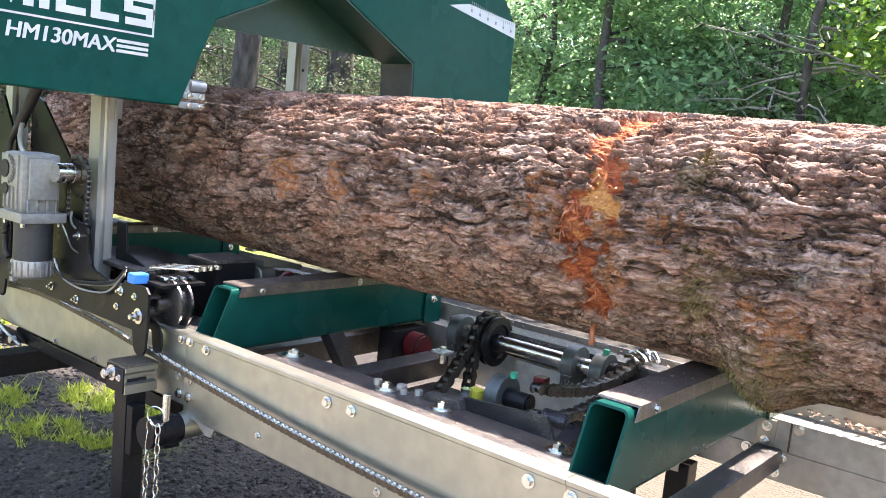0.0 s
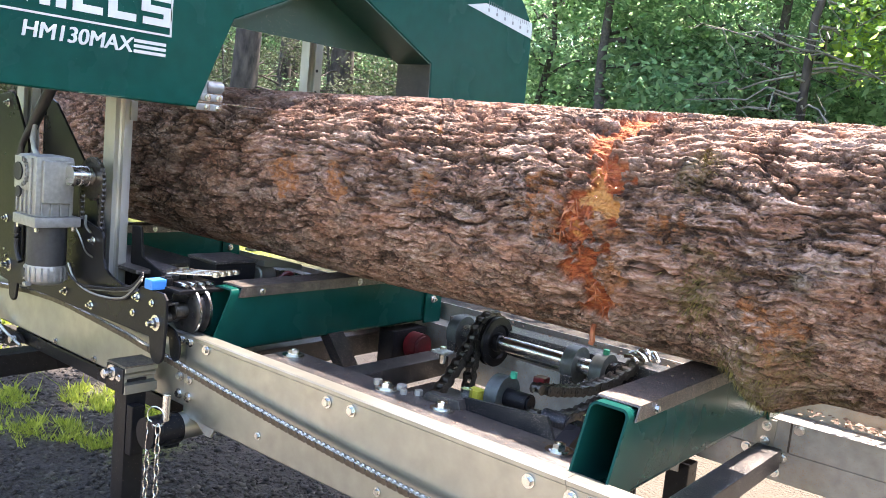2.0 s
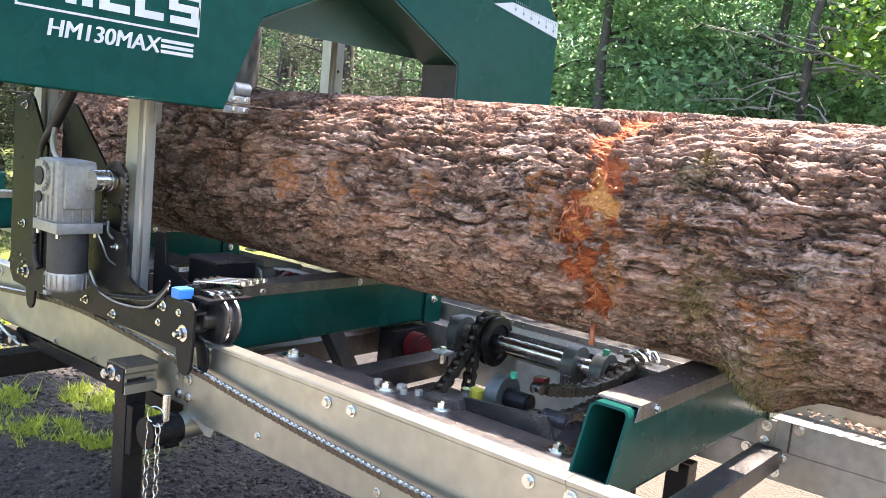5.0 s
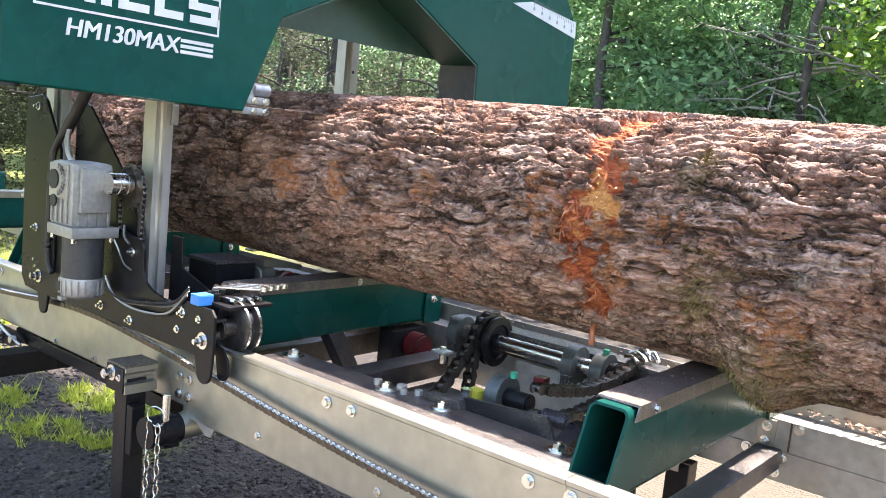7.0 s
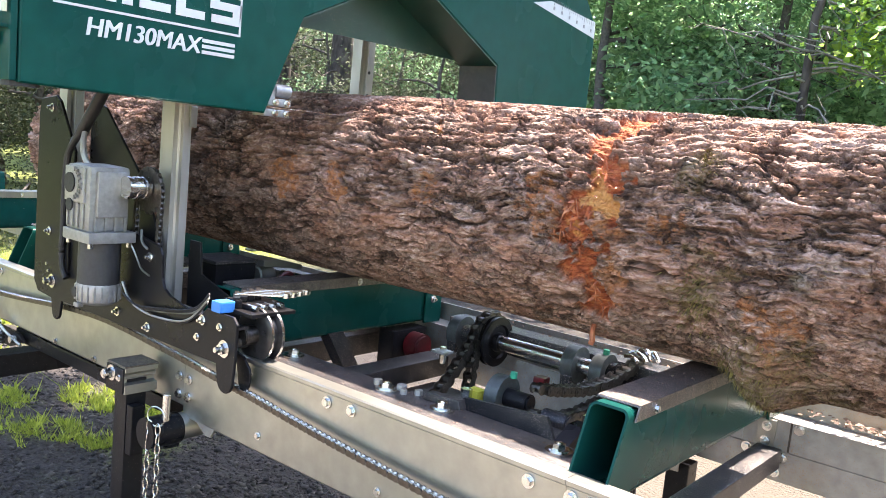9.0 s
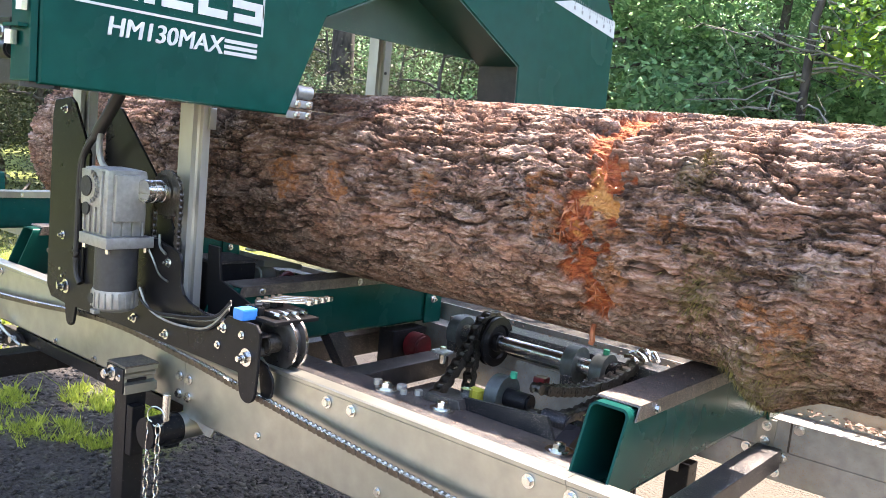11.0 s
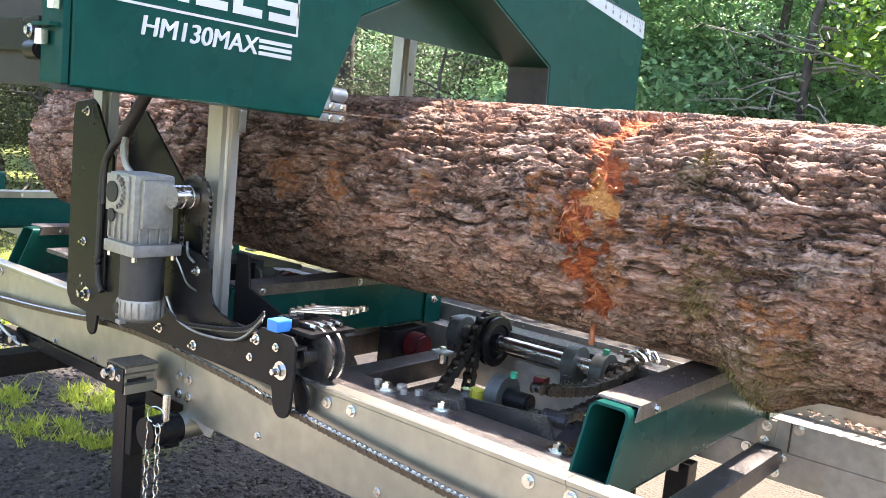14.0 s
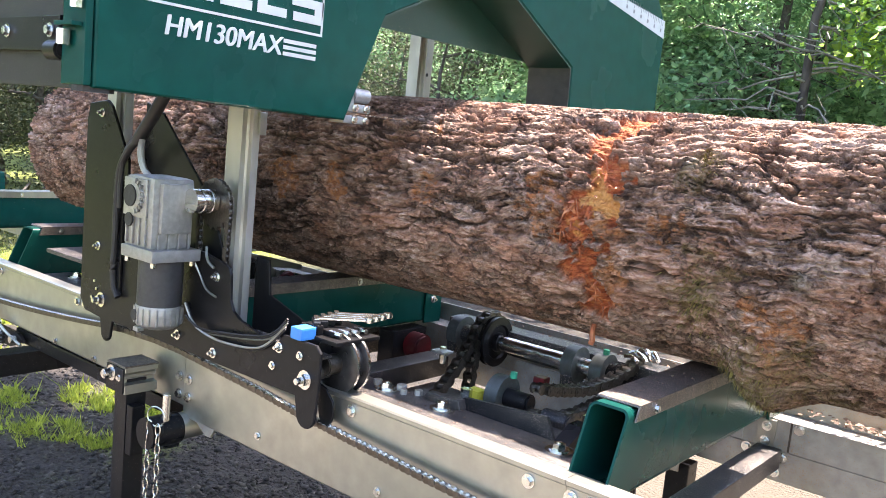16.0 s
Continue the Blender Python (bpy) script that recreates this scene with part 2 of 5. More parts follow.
def ground_material():
    # gravel colour kept very dark: part of the shade beside the mill is in it
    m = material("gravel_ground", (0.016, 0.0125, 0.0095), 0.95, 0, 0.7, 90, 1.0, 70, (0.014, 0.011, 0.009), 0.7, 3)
    n, l = m.node_tree.nodes, m.node_tree.links
    b = n["Principled BSDF"]
    old = b.inputs["Base Color"].links[0].from_socket
    tc = n.new("ShaderNodeTexCoord")
    v = n.new("ShaderNodeTexVoronoi")
    v.inputs["Scale"].default_value = 38
    l.new(tc.outputs["Object"], v.inputs["Vector"])
    stone = n.new("ShaderNodeMix")
    stone.data_type = "RGBA"
    stone.blend_type = "OVERLAY"
    stone.inputs["Factor"].default_value = 0.55
    l.new(old, stone.inputs["A"])
    hs = n.new("ShaderNodeHueSaturation")
    hs.inputs["Saturation"].default_value = 0.1
    l.new(v.outputs["Color"], hs.inputs["Color"])
    l.new(hs.outputs[0], stone.inputs["B"])
    # paler sand, which also paints the sunlit strip beyond the mill's shade
    sunlit_sand = n.new("ShaderNodeAttribute")
    sunlit_sand.attribute_name = "sunlit_sand"
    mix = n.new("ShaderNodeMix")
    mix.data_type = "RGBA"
    l.new(sunlit_sand.outputs["Fac"], mix.inputs["Factor"])
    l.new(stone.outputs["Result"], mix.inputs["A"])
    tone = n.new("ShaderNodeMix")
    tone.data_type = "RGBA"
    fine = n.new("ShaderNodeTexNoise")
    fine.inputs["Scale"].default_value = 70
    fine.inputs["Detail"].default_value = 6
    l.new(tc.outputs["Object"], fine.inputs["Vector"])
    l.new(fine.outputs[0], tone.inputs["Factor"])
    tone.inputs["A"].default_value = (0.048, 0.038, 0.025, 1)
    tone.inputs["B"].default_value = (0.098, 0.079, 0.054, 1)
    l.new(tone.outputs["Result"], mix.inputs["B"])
    # unseen ground behind the camera, made pale to bounce light onto log and rail
    pale = n.new("ShaderNodeAttribute")
    pale.attribute_name = "pale"
    mix3 = n.new("ShaderNodeMix")
    mix3.data_type = "RGBA"
    l.new(pale.outputs["Fac"], mix3.inputs["Factor"])
    l.new(mix.outputs["Result"], mix3.inputs["A"])
    drive = n.new("ShaderNodeMix")
    drive.data_type = "RGBA"
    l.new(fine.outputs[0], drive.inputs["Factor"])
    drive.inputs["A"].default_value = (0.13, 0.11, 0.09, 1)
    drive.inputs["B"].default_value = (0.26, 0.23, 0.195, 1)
    l.new(drive.outputs["Result"], mix3.inputs["B"])
    moss = n.new("ShaderNodeAttribute")
    moss.attribute_name = "turf"
    mix2 = n.new("ShaderNodeMix")
    mix2.data_type = "RGBA"
    l.new(moss.outputs["Fac"], mix2.inputs["Factor"])
    l.new(mix3.outputs["Result"], mix2.inputs["A"])
    mix2.inputs["B"].default_value = (0.11, 0.135, 0.025, 1)
    l.new(mix2.outputs["Result"], b.inputs["Base Color"])
    bump = next(k for k in n if k.type == "BUMP")
    bump.inputs["Distance"].default_value = 0.02
    return m


def turf_amount(x, y):
    p = np.stack([x * 0.9, y * 0.9, np.zeros_like(x)], 1)
    patch = fbm(p, 5, 3)
    near = np.clip((-x - 2.55) / 0.7, 0, 1)
    blotch = fbm(np.stack([x * 6, y * 9, x * 0], 1), 15, 3)
    own = np.zeros_like(x)
    for cx, cy, r in ((-3.85, 0.62, 0.34), (-3.20, 0.74, 0.30), (-3.05, 0.42, 0.26), (-2.85, 0.80, 0.24), (-3.35, 0.45, 0.28), (-2.72, 0.55, 0.16), (-4.6, 0.9, 0.5), (-3.5, 1.3, 0.3)):
        own = np.maximum(own, np.clip(1.6 - np.hypot(x - cx, (y - cy) * 1.6) / r * 1.2 + (patch - 0.5) * 2 + (blotch - 0.55) * 4, 0, 1))
    return np.maximum(np.clip((patch - 0.46) / 0.1, 0, 1) * near * np.clip((-x - 3.9) / 0.8, 0, 1), own)


def build_ground():
    def spread(lo, hi, step, far):
        mid = np.arange(lo, hi + step, step)
        out = [hi + step * (1.32 ** k - 1) / 0.32 + step for k in range(1, far)]
        low = [lo - (o - hi) for o in out]
        return np.concatenate([low[::-1], mid, out])
    xs, ys = spread(-6, 1, 0.05, 32), spread(-1.5, 4, 0.05, 32)
    gx, gy = np.meshgrid(xs, ys, indexing="ij")
    x, y = gx.ravel(), gy.ravel()
    z = (fbm(np.stack([x * 2.2, y * 2.2, x * 0], 1), 3, 4) - 0.5) * 0.05
    z += np.clip((np.hypot(x, y) - 6) / 14, 0, 1) * (fbm(np.stack([x * 0.15, y * 0.15, x * 0], 1), 8, 3) - 0.45) * 1.2
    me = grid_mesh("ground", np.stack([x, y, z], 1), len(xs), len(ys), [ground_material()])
    # the sand begins where the mill's shade ends, so its border paints that edge
    sunlit_sand = np.clip((y - 0.86 + 0.25 * (fbm(np.stack([x * 3, y * 3, x * 0], 1), 4, 3) - 0.5)) / 0.15, 0, 1) * np.clip((x + 3.3 - 0.3 * y) / 0.4, 0, 1)
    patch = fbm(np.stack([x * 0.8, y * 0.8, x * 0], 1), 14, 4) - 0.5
    # mask of the added bounce surface: pale ground on the camera's side
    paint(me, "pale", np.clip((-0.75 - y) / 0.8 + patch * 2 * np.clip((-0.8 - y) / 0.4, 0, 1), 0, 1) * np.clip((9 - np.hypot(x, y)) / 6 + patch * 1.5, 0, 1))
    paint(me, "sunlit_sand", sunlit_sand)
    paint(me, "turf", np.clip(turf_amount(x, y) + np.clip((np.hypot(x, y) - 6) / 3, 0, 0.9), 0, 1))
    return tagged(new("ground", me), "gravel ground coloured darker for shade, paler sand where sunlit, pale bounce area, turf", "ground", kind="structure")


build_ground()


def build_gravel():
    """Loose stones strewn on the ground beside the mill."""
    rnd = np.random.default_rng(12)
    n = 34000
    c = np.stack([-1.7 - rnd.random(n) ** 1.3 * 2.6, rnd.uniform(-0.5, 1.5, n), rnd.uniform(-0.004, 0.004, n)], 1)
    c[:, 2] += (fbm(np.stack([c[:, 0] * 2.2, c[:, 1] * 2.2, c[:, 0] * 0], 1), 3, 4) - 0.5) * 0.05
    shape = np.array([(1, 0, 0), (-1, 0, 0), (0, 1, 0), (0, -1, 0), (0, 0, 0.7), (0, 0, -0.7)])
    faces = np.array([(0, 2, 4), (2, 1, 4), (1, 3, 4), (3, 0, 4), (2, 0, 5), (1, 2, 5), (3, 1, 5), (0, 3, 5)])
    size = (0.003 + 0.013 * rnd.random(n) ** 4)[:, None, None]
    turn = rnd.uniform(0, 6.28, n)
    v = shape[None] * rnd.uniform(0.6, 1.25, (n, 6, 1)) + rnd.normal(size=(n, 6, 3)) * 0.18
    x, y = v[:, :, 0] * np.cos(turn)[:, None] - v[:, :, 1] * np.sin(turn)[:, None], v[:, :, 0] * np.sin(turn)[:, None] + v[:, :, 1] * np.cos(turn)[:, None]
    v = np.stack([x, y, v[:, :, 2]], 2) * size + c[:, None]
    f = (np.arange(n)[:, None, None] * 6 + faces[None]).reshape(-1)
    me = bpy.data.meshes.new("gravel")
    me.vertices.add(n * 6)
    me.vertices.foreach_set("co", v.astype(np.float32).ravel())
    me.loops.add(len(f))
    me.loops.foreach_set("vertex_index", f.astype(np.int32))
    me.polygons.add(n * 8)
    me.polygons.foreach_set("loop_start", np.arange(0, n * 24, 3, dtype=np.int32))
    me.update(calc_edges=True)
    me.materials.append(material("loose_stone", (0.034, 0.029, 0.024), 0.85, 0, 0.4, 60, island=0.9))
    tagged(new("gravel", me), "loose dark gravel stones on the ground", "gravel", kind="stuff")


build_gravel()

# ---- the log ----
LOG_Y, LOG_Z, LOG_R = 0.4786, 1.083, 0.2248


def bark_material():
    m = bpy.data.materials.new("furrowed_bark")
    m.use_nodes = True
    n, l = m.node_tree.nodes, m.node_tree.links
    b = n["Principled BSDF"]
    b.inputs["Roughness"].default_value = 0.85
    b.inputs["Specular IOR Level"].default_value = 0.3
    tc = n.new("ShaderNodeTexCoord")

    def noise_at(scale, stretch=(1, 1, 1), detail=6, rough=0.6):
        mp = n.new("ShaderNodeMapping")
        mp.inputs["Scale"].default_value = stretch
        l.new(tc.outputs["Object"], mp.inputs["Vector"])
        t = n.new("ShaderNodeTexNoise")
        t.inputs["Scale"].default_value = scale
        t.inputs["Detail"].default_value = detail
        t.inputs["Roughness"].default_value = rough
        l.new(mp.outputs[0], t.inputs["Vector"])
        return t.outputs[0]

    def ramp(src, stops):
        r = n.new("ShaderNodeValToRGB")
        while len(r.color_ramp.elements) < len(stops):
            r.color_ramp.elements.new(0.5)
        for e, (p, c) in zip(r.color_ramp.elements, stops):
            e.position, e.color = p, (*c, 1)
        l.new(src, r.inputs[0])
        return r.outputs[0]

    def mixed(fac, a, bb):
        x = n.new("ShaderNodeMix")
        x.data_type = "RGBA"
        l.new(fac, x.inputs["Factor"])
        l.new(a, x.inputs["A"])
        if isinstance(bb, tuple):
            x.inputs["B"].default_value = (*bb, 1)
        else:
            l.new(bb, x.inputs["B"])
        return x.outputs["Result"]

    def attr(name):
        a = n.new("ShaderNodeAttribute")
        a.attribute_name = name
        return a.outputs["Fac"]

    def times(a, bb):
        x = n.new("ShaderNodeMath")
        x.operation = "MULTIPLY"
        x.use_clamp = True
        l.new(a, x.inputs[0])
        if isinstance(bb, float):
            x.inputs[1].default_value = bb
        else:
            l.new(bb, x.inputs[1])
        return x.outputs[0]

    grain = noise_at(120, (0.35, 1, 1), 8, 0.75)
    plates = ramp(grain, [(0.28, (0.17, 0.088, 0.058)), (0.5, (0.46, 0.280, 0.205)), (0.70, (0.90, 0.72, 0.61))])
    reds = ramp(grain, [(0.3, (0.20, 0.080, 0.044)), (0.7, (0.54, 0.28, 0.185))])
    split = ramp(noise_at(16, (0.6, 1, 1)), [(0.35, (0, 0, 0)), (0.65, (1, 1, 1))])
    col = mixed(split, plates, reds)
    col = mixed(attr("furrow"), col, ramp(noise_at(90), [(0.3, (0.040, 0.022, 0.014)), (0.7, (0.13, 0.072, 0.048))]))
    col = mixed(attr("grey"), col, ramp(noise_at(120), [(0.3, (0.17, 0.14, 0.115)), (0.7, (0.42, 0.37, 0.32))]))
    mp = n.new("ShaderNodeMapping")
    mp.inputs["Scale"].default_value = (0.45, 1, 1)
    l.new(tc.outputs["Object"], mp.inputs["Vector"])
    rid = n.new("ShaderNodeTexNoise")
    rid.noise_type = "RIDGED_MULTIFRACTAL"
    rid.inputs["Scale"].default_value = 34
    rid.inputs["Detail"].default_value = 7
    rid.inputs["Distortion"].default_value = 0.6
    l.new(mp.outputs[0], rid.inputs["Vector"])
    cracks = ramp(rid.outputs[0], [(0.55, (0, 0, 0)), (1.0, (1, 1, 1))])
    col = mixed(times(cracks, 0.30), col, (0.05, 0.026, 0.016))
    # plates parted by dark splits, at two sizes
    wob = n.new("ShaderNodeTexNoise")
    wob.inputs["Scale"].default_value = 26
    wob.inputs["Detail"].default_value = 4
    l.new(tc.outputs["Object"], wob.inputs["Vector"])
    shift = n.new("ShaderNodeMix")
    shift.data_type = "RGBA"
    shift.blend_type = "LINEAR_LIGHT"
    shift.inputs["Factor"].default_value = 0.035
    l.new(tc.outputs["Object"], shift.inputs["A"])
    l.new(wob.outputs["Color"], shift.inputs["B"])
    splits = []
    for scale, wide in ((27, 0.13), (66, 0.16)):
        ms = n.new("ShaderNodeMapping")
        ms.inputs["Scale"].default_value = (0.42, 1, 1)
        l.new(shift.outputs["Result"], ms.inputs["Vector"])
        vo = n.new("ShaderNodeTexVoronoi")
        vo.feature = "DISTANCE_TO_EDGE"
        vo.inputs["Scale"].default_value = scale
        l.new(ms.outputs[0], vo.inputs["Vector"])
        mr = n.new("ShaderNodeMapRange")
        mr.inputs["From Max"].default_value = wide
        mr.inputs["To Min"].default_value, mr.inputs["To Max"].default_value = 1.0, 0.0
        l.new(vo.outputs["Distance"], mr.inputs["Value"])
        splits.append(mr.outputs[0])
    patchy = ramp(noise_at(9), [(0.35, (0.15, 0.15, 0.15)), (0.6, (1, 1, 1))])
    col = mixed(times(times(splits[0], patchy), 0.82), col, (0.040, 0.022, 0.015))
    col = mixed(times(times(splits[1], patchy), 0.55), col, (0.060, 0.034, 0.023))
    dust = ramp(noise_at(300, detail=3), [(0.60, (0, 0, 0)), (0.68, (1, 1, 1))])
    col = mixed(times(dust, 0.35), col, (0.33, 0.2, 0.12))
    col = mixed(times(attr("scuff"), ramp(noise_at(75, (0.7, 1, 1), 5), [(0.42, (0.1, 0.1, 0.1)), (0.56, (1, 1, 1))])), col, ramp(noise_at(110), [(0.3, (0.24, 0.075, 0.025)), (0.7, (0.52, 0.22, 0.085))]))
    col = mixed(times(attr("moss"), ramp(noise_at(60), [(0.4, (0.15, 0.15, 0.15)), (0.6, (1, 1, 1))])), col, ramp(noise_at(150), [(0.3, (0.06, 0.045, 0.012)), (0.7, (0.22, 0.16, 0.04))]))
    fibre = noise_at(55, (0.6, 2.0, 2.0))
    peel = ramp(fibre, [(0.25, (0.13, 0.026, 0.012)), (0.5, (0.40, 0.098, 0.034)), (0.75, (0.64, 0.25, 0.10))])
    col = mixed(attr("peel"), col, peel)
    col = mixed(attr("wood"), col, ramp(fibre, [(0.3, (0.55, 0.22, 0.06)), (0.7, (0.70, 0.36, 0.12))]))
    l.new(col, b.inputs["Base Color"])
    bp = n.new("ShaderNodeBump")
    bp.inputs["Strength"].default_value = 1.0
    bp.inputs["Distance"].default_value = 0.008
    l.new(noise_at(130, (0.4, 1, 1), 8, 0.75), bp.inputs["Height"])
    bp2 = n.new("ShaderNodeBump")
    bp2.invert = True
    bp2.inputs["Strength"].default_value = 0.8
    bp2.inputs["Distance"].default_value = 0.004
    l.new(rid.outputs[0], bp2.inputs["Height"])
    l.new(bp.outputs[0], bp2.inputs["Normal"])
    last = bp2
    for src, deep in zip(splits, (0.007, 0.004)):
        bq = n.new("ShaderNodeBump")
        bq.invert = True
        bq.inputs["Strength"].default_value = 0.8
        bq.inputs["Distance"].default_value = deep
        l.new(times(src, patchy), bq.inputs["Height"])
        l.new(last.outputs[0], bq.inputs["Normal"])
        last = bq
    l.new(last.outputs[0], b.inputs["Normal"])
    return m


def along(xs, a, path, widths, seed):
    """How much each point lies within a wandering band: path of (x, degrees)."""
    best = np.full(len(xs), 9.0)
    arc = LOG_R * np.radians(1.0)
    for (p, q), w in zip(zip(path, path[1:]), widths):
        ax, ay, bx, by = p[0], p[1] * arc, q[0], q[1] * arc
        t = np.clip(((xs - ax) * (bx - ax) + (a * arc - ay) * (by - ay)) / ((bx - ax) ** 2 + (by - ay) ** 2 + 1e-9), 0, 1)
        best = np.minimum(best, np.hypot(xs - ax - t * (bx - ax), a * arc - ay - t * (by - ay)) / w)
    ragged = fbm(np.stack([xs * 38, a * arc * 38, xs * 0], 1), seed, 4)
    return np.clip((1.25 - best + (ragged - 0.5) * 3.4) / 0.25, 0, 1)


def build_log():
    x = np.concatenate([np.linspace(-2.862, -1.6, 300), np.linspace(-1.596, 0.36, 640)])
    deg = np.concatenate([np.linspace(-112, 108, 400), np.linspace(110, 246, 60)])
    gx, ga = np.meshgrid(x, deg, indexing="ij")
    xs, a = gx.ravel(), ga.ravel()
    rad = np.radians(a)
    cs, sn = np.cos(rad), np.sin(rad)
    base = np.stack([xs, -LOG_R * cs, LOG_R * sn], 1)
    warp = (fbm(base * 9, 11, 4) - 0.5)[:, None] * np.array([0.06, 0.035, 0.035]) + (fbm(base * 4, 12, 2) - 0.5)[:, None] * np.array([0, 0.07, 0.07])
    p = base + warp

    def ridged(freq, seed, octaves, gain):
        out, amp, total = np.zeros(len(p)), 1.0, 0.0
        for k in range(octaves):
            out += amp * (1 - np.abs(2 * value_noise(p * np.array(freq) * 1.93 ** k, seed + 13 * k) - 1)) ** 1.6
            total += amp
            amp *= gain
        return out / total
    n1 = ridged((10, 42, 42), 21, 5, 0.62)
    n2 = ridged((20, 80, 80), 31, 3, 0.6)
    n3 = fbm(p * np.array([30, 100, 100]), 41, 3, 0.6)
    furrow = np.clip((n1 - 0.56) / 0.20, 0, 1)
    small = np.clip((n2 - 0.58) / 0.25, 0, 1)
    lumps = fbm(base * np.array([2.2, 5, 5]), 51, 3) - 0.5
    flake = fbm(p * np.array([8, 32, 32]) + n3[:, None] * 0.5, 61, 3, 0.5) * 6
    flake = flake - np.floor(flake)
    rough = np.clip((a + 10) / 45, 0, 1) * np.clip((xs + 1.9) / 0.8, 0.3, 1)
    bump = -(0.008 + 0.008 * rough) * furrow - 0.003 * small + 0.002 * (n3 - 0.5) + 0.014 * lumps + 0.007 * (np.clip(flake * 2.2, 0, 1) - 0.5) + 0.003
    scar = [(-0.700, 78), (-0.736, 57), (-0.746, 47), (-0.728, 30), (-0.720, 21), (-0.728, 14), (-0.760, 2), (-0.738, -6), (-0.730, -16), (-0.715, -27), (-0.712, -38)]
    peel = along(xs, a, scar, [0.030, 0.027, 0.014, 0.026, 0.036, 0.040, 0.036, 0.022, 0.026, 0.027], 71)
    wood = np.clip(np.maximum(along(xs, a, [(-0.735, 13), (-0.685, 13.5)], [0.019], 72), along(xs, a, [(-0.735, 28), (-0.722, 22)], [0.010], 73)) * 0.9, 0, 1)
    wood = np.maximum(wood, along(xs, a, [(-0.762, 3), (-0.752, -1)], [0.010], 74) * 0.7)
    scuff = np.zeros(len(xs))
    for k, (sx, sa, w) in enumerate(((-1.555, 9, 0.026), (-1.535, 1, 0.022), (-1.382, 11, 0.017), (-1.373, 2, 0.020), (-1.126, 9, 0.024), (-1.138, 46.6, 0.014),
                                     (-0.856, 16, 0.026), (-0.845, 2, 0.016), (-0.587, 5, 0.022), (-0.682, -3, 0.024), (-0.80, 3, 0.02), (-0.69, -20, 0.03), (-0.425, -22, 0.016), (-0.40, -25, 0.012), (-0.37, -24, 0.014), (-0.40, -36, 0.016))):
        scuff = np.maximum(scuff, along(xs, a, [(sx - 0.004, sa + 2), (sx + 0.004, sa - 2)], [w], 80 + k) * 0.9)
    moss = np.zeros(len(xs))
    for k, (sx, sa, w) in enumerate(((-0.543, 39, 0.018), (-0.516, -14, 0.035), (-0.526, -27, 0.03), (-0.40, -48, 0.06), (-0.45, -74, 0.05), (-0.33, -62, 0.05), (-0.55, 28, 0.018))):
        moss = np.maximum(moss, along(xs, a, [(sx - 0.01, sa), (sx + 0.01, sa)], [w], 100 + k) * 0.5)
    knot = np.exp(-((xs + 0.571) ** 2 + (LOG_R * np.radians(a - 35.2)) ** 2) / 0.018 ** 2)
    knot2 = np.exp(-((xs + 0.357) ** 2 + (LOG_R * np.radians(a + 5)) ** 2) / 0.02 ** 2)
    knot3 = np.exp(-((xs + 0.30) ** 2 + (LOG_R * np.radians(a - 60)) ** 2) / 0.03 ** 2)
    bump = bump * (1 - 0.85 * np.maximum(peel, wood)) - 0.012 * peel + 0.016 * knot + 0.01 * knot2 + 0.014 * knot3
    bump += peel * 0.010 * (n3 - 0.5) - 0.004 * scuff
    under = np.exp(-((a + 78) / 48.0) ** 2)
    flare = np.clip((xs + 0.505) / 0.05, 0, 1) * (0.014 + 0.040 * np.exp(-((xs + 0.425) / 0.055) ** 2) + 0.02 * np.clip(xs + 0.2, 0, 1))
    edge = 1 + 0.25 * (fbm(base * 24, 65, 3) - 0.5)
    bump += under * flare * edge
    bump += 0.012 * np.exp(-((xs + 2.8) / 0.08) ** 2) * (n3 - 0.3)
    rr = LOG_R - 0.004 + bump
    verts = np.stack([xs, LOG_Y - rr * cs, LOG_Z + rr * sn], 1)
    rows, cols = len(x), len(deg)
    first, last = verts[:cols].copy(), verts[-cols:].copy()
    for e in (first, last):
        e[:, 1:] = np.array([LOG_Y, LOG_Z]) + (e[:, 1:] - np.array([LOG_Y, LOG_Z])) * 0.02
    verts = np.concatenate([first, verts, last])
    me = grid_mesh("log", verts, rows + 2, cols, [bark_material()], wrap=True)
    pad = lambda v, e: np.concatenate([np.full(cols, e), v, np.full(cols, e)])
    grey = np.clip((fbm(base * np.array([12, 26, 26]), 91, 4) - 0.53) / 0.1, 0, 1) * (1 - furrow) * 0.28
    grey = np.clip(np.maximum(grey, np.maximum(knot, knot2) * 0.8), 0, 1)
    paint(me, "furrow", pad(np.clip(furrow * 0.85 + small * 0.4, 0, 1), 0))
    paint(me, "grey", pad(grey * (1 - peel), 0))
    paint(me, "peel", pad(peel, 0))
    paint(me, "wood", pad(wood * np.clip(peel + 0.2, 0, 1), 1))
    paint(me, "scuff", pad(scuff * (1 - 0.5 * furrow), 0))
    paint(me, "moss", pad(moss * (1 - peel), 0))
    return tagged(new("log", me), "large conifer log with furrowed brown bark and orange peeled scar", "log")


def on_log(x, deg, out=0.0):
    a = radians(deg)
    return Vector((x, LOG_Y - (LOG_R + out) * math.cos(a), LOG_Z + (LOG_R + out) * math.sin(a)))


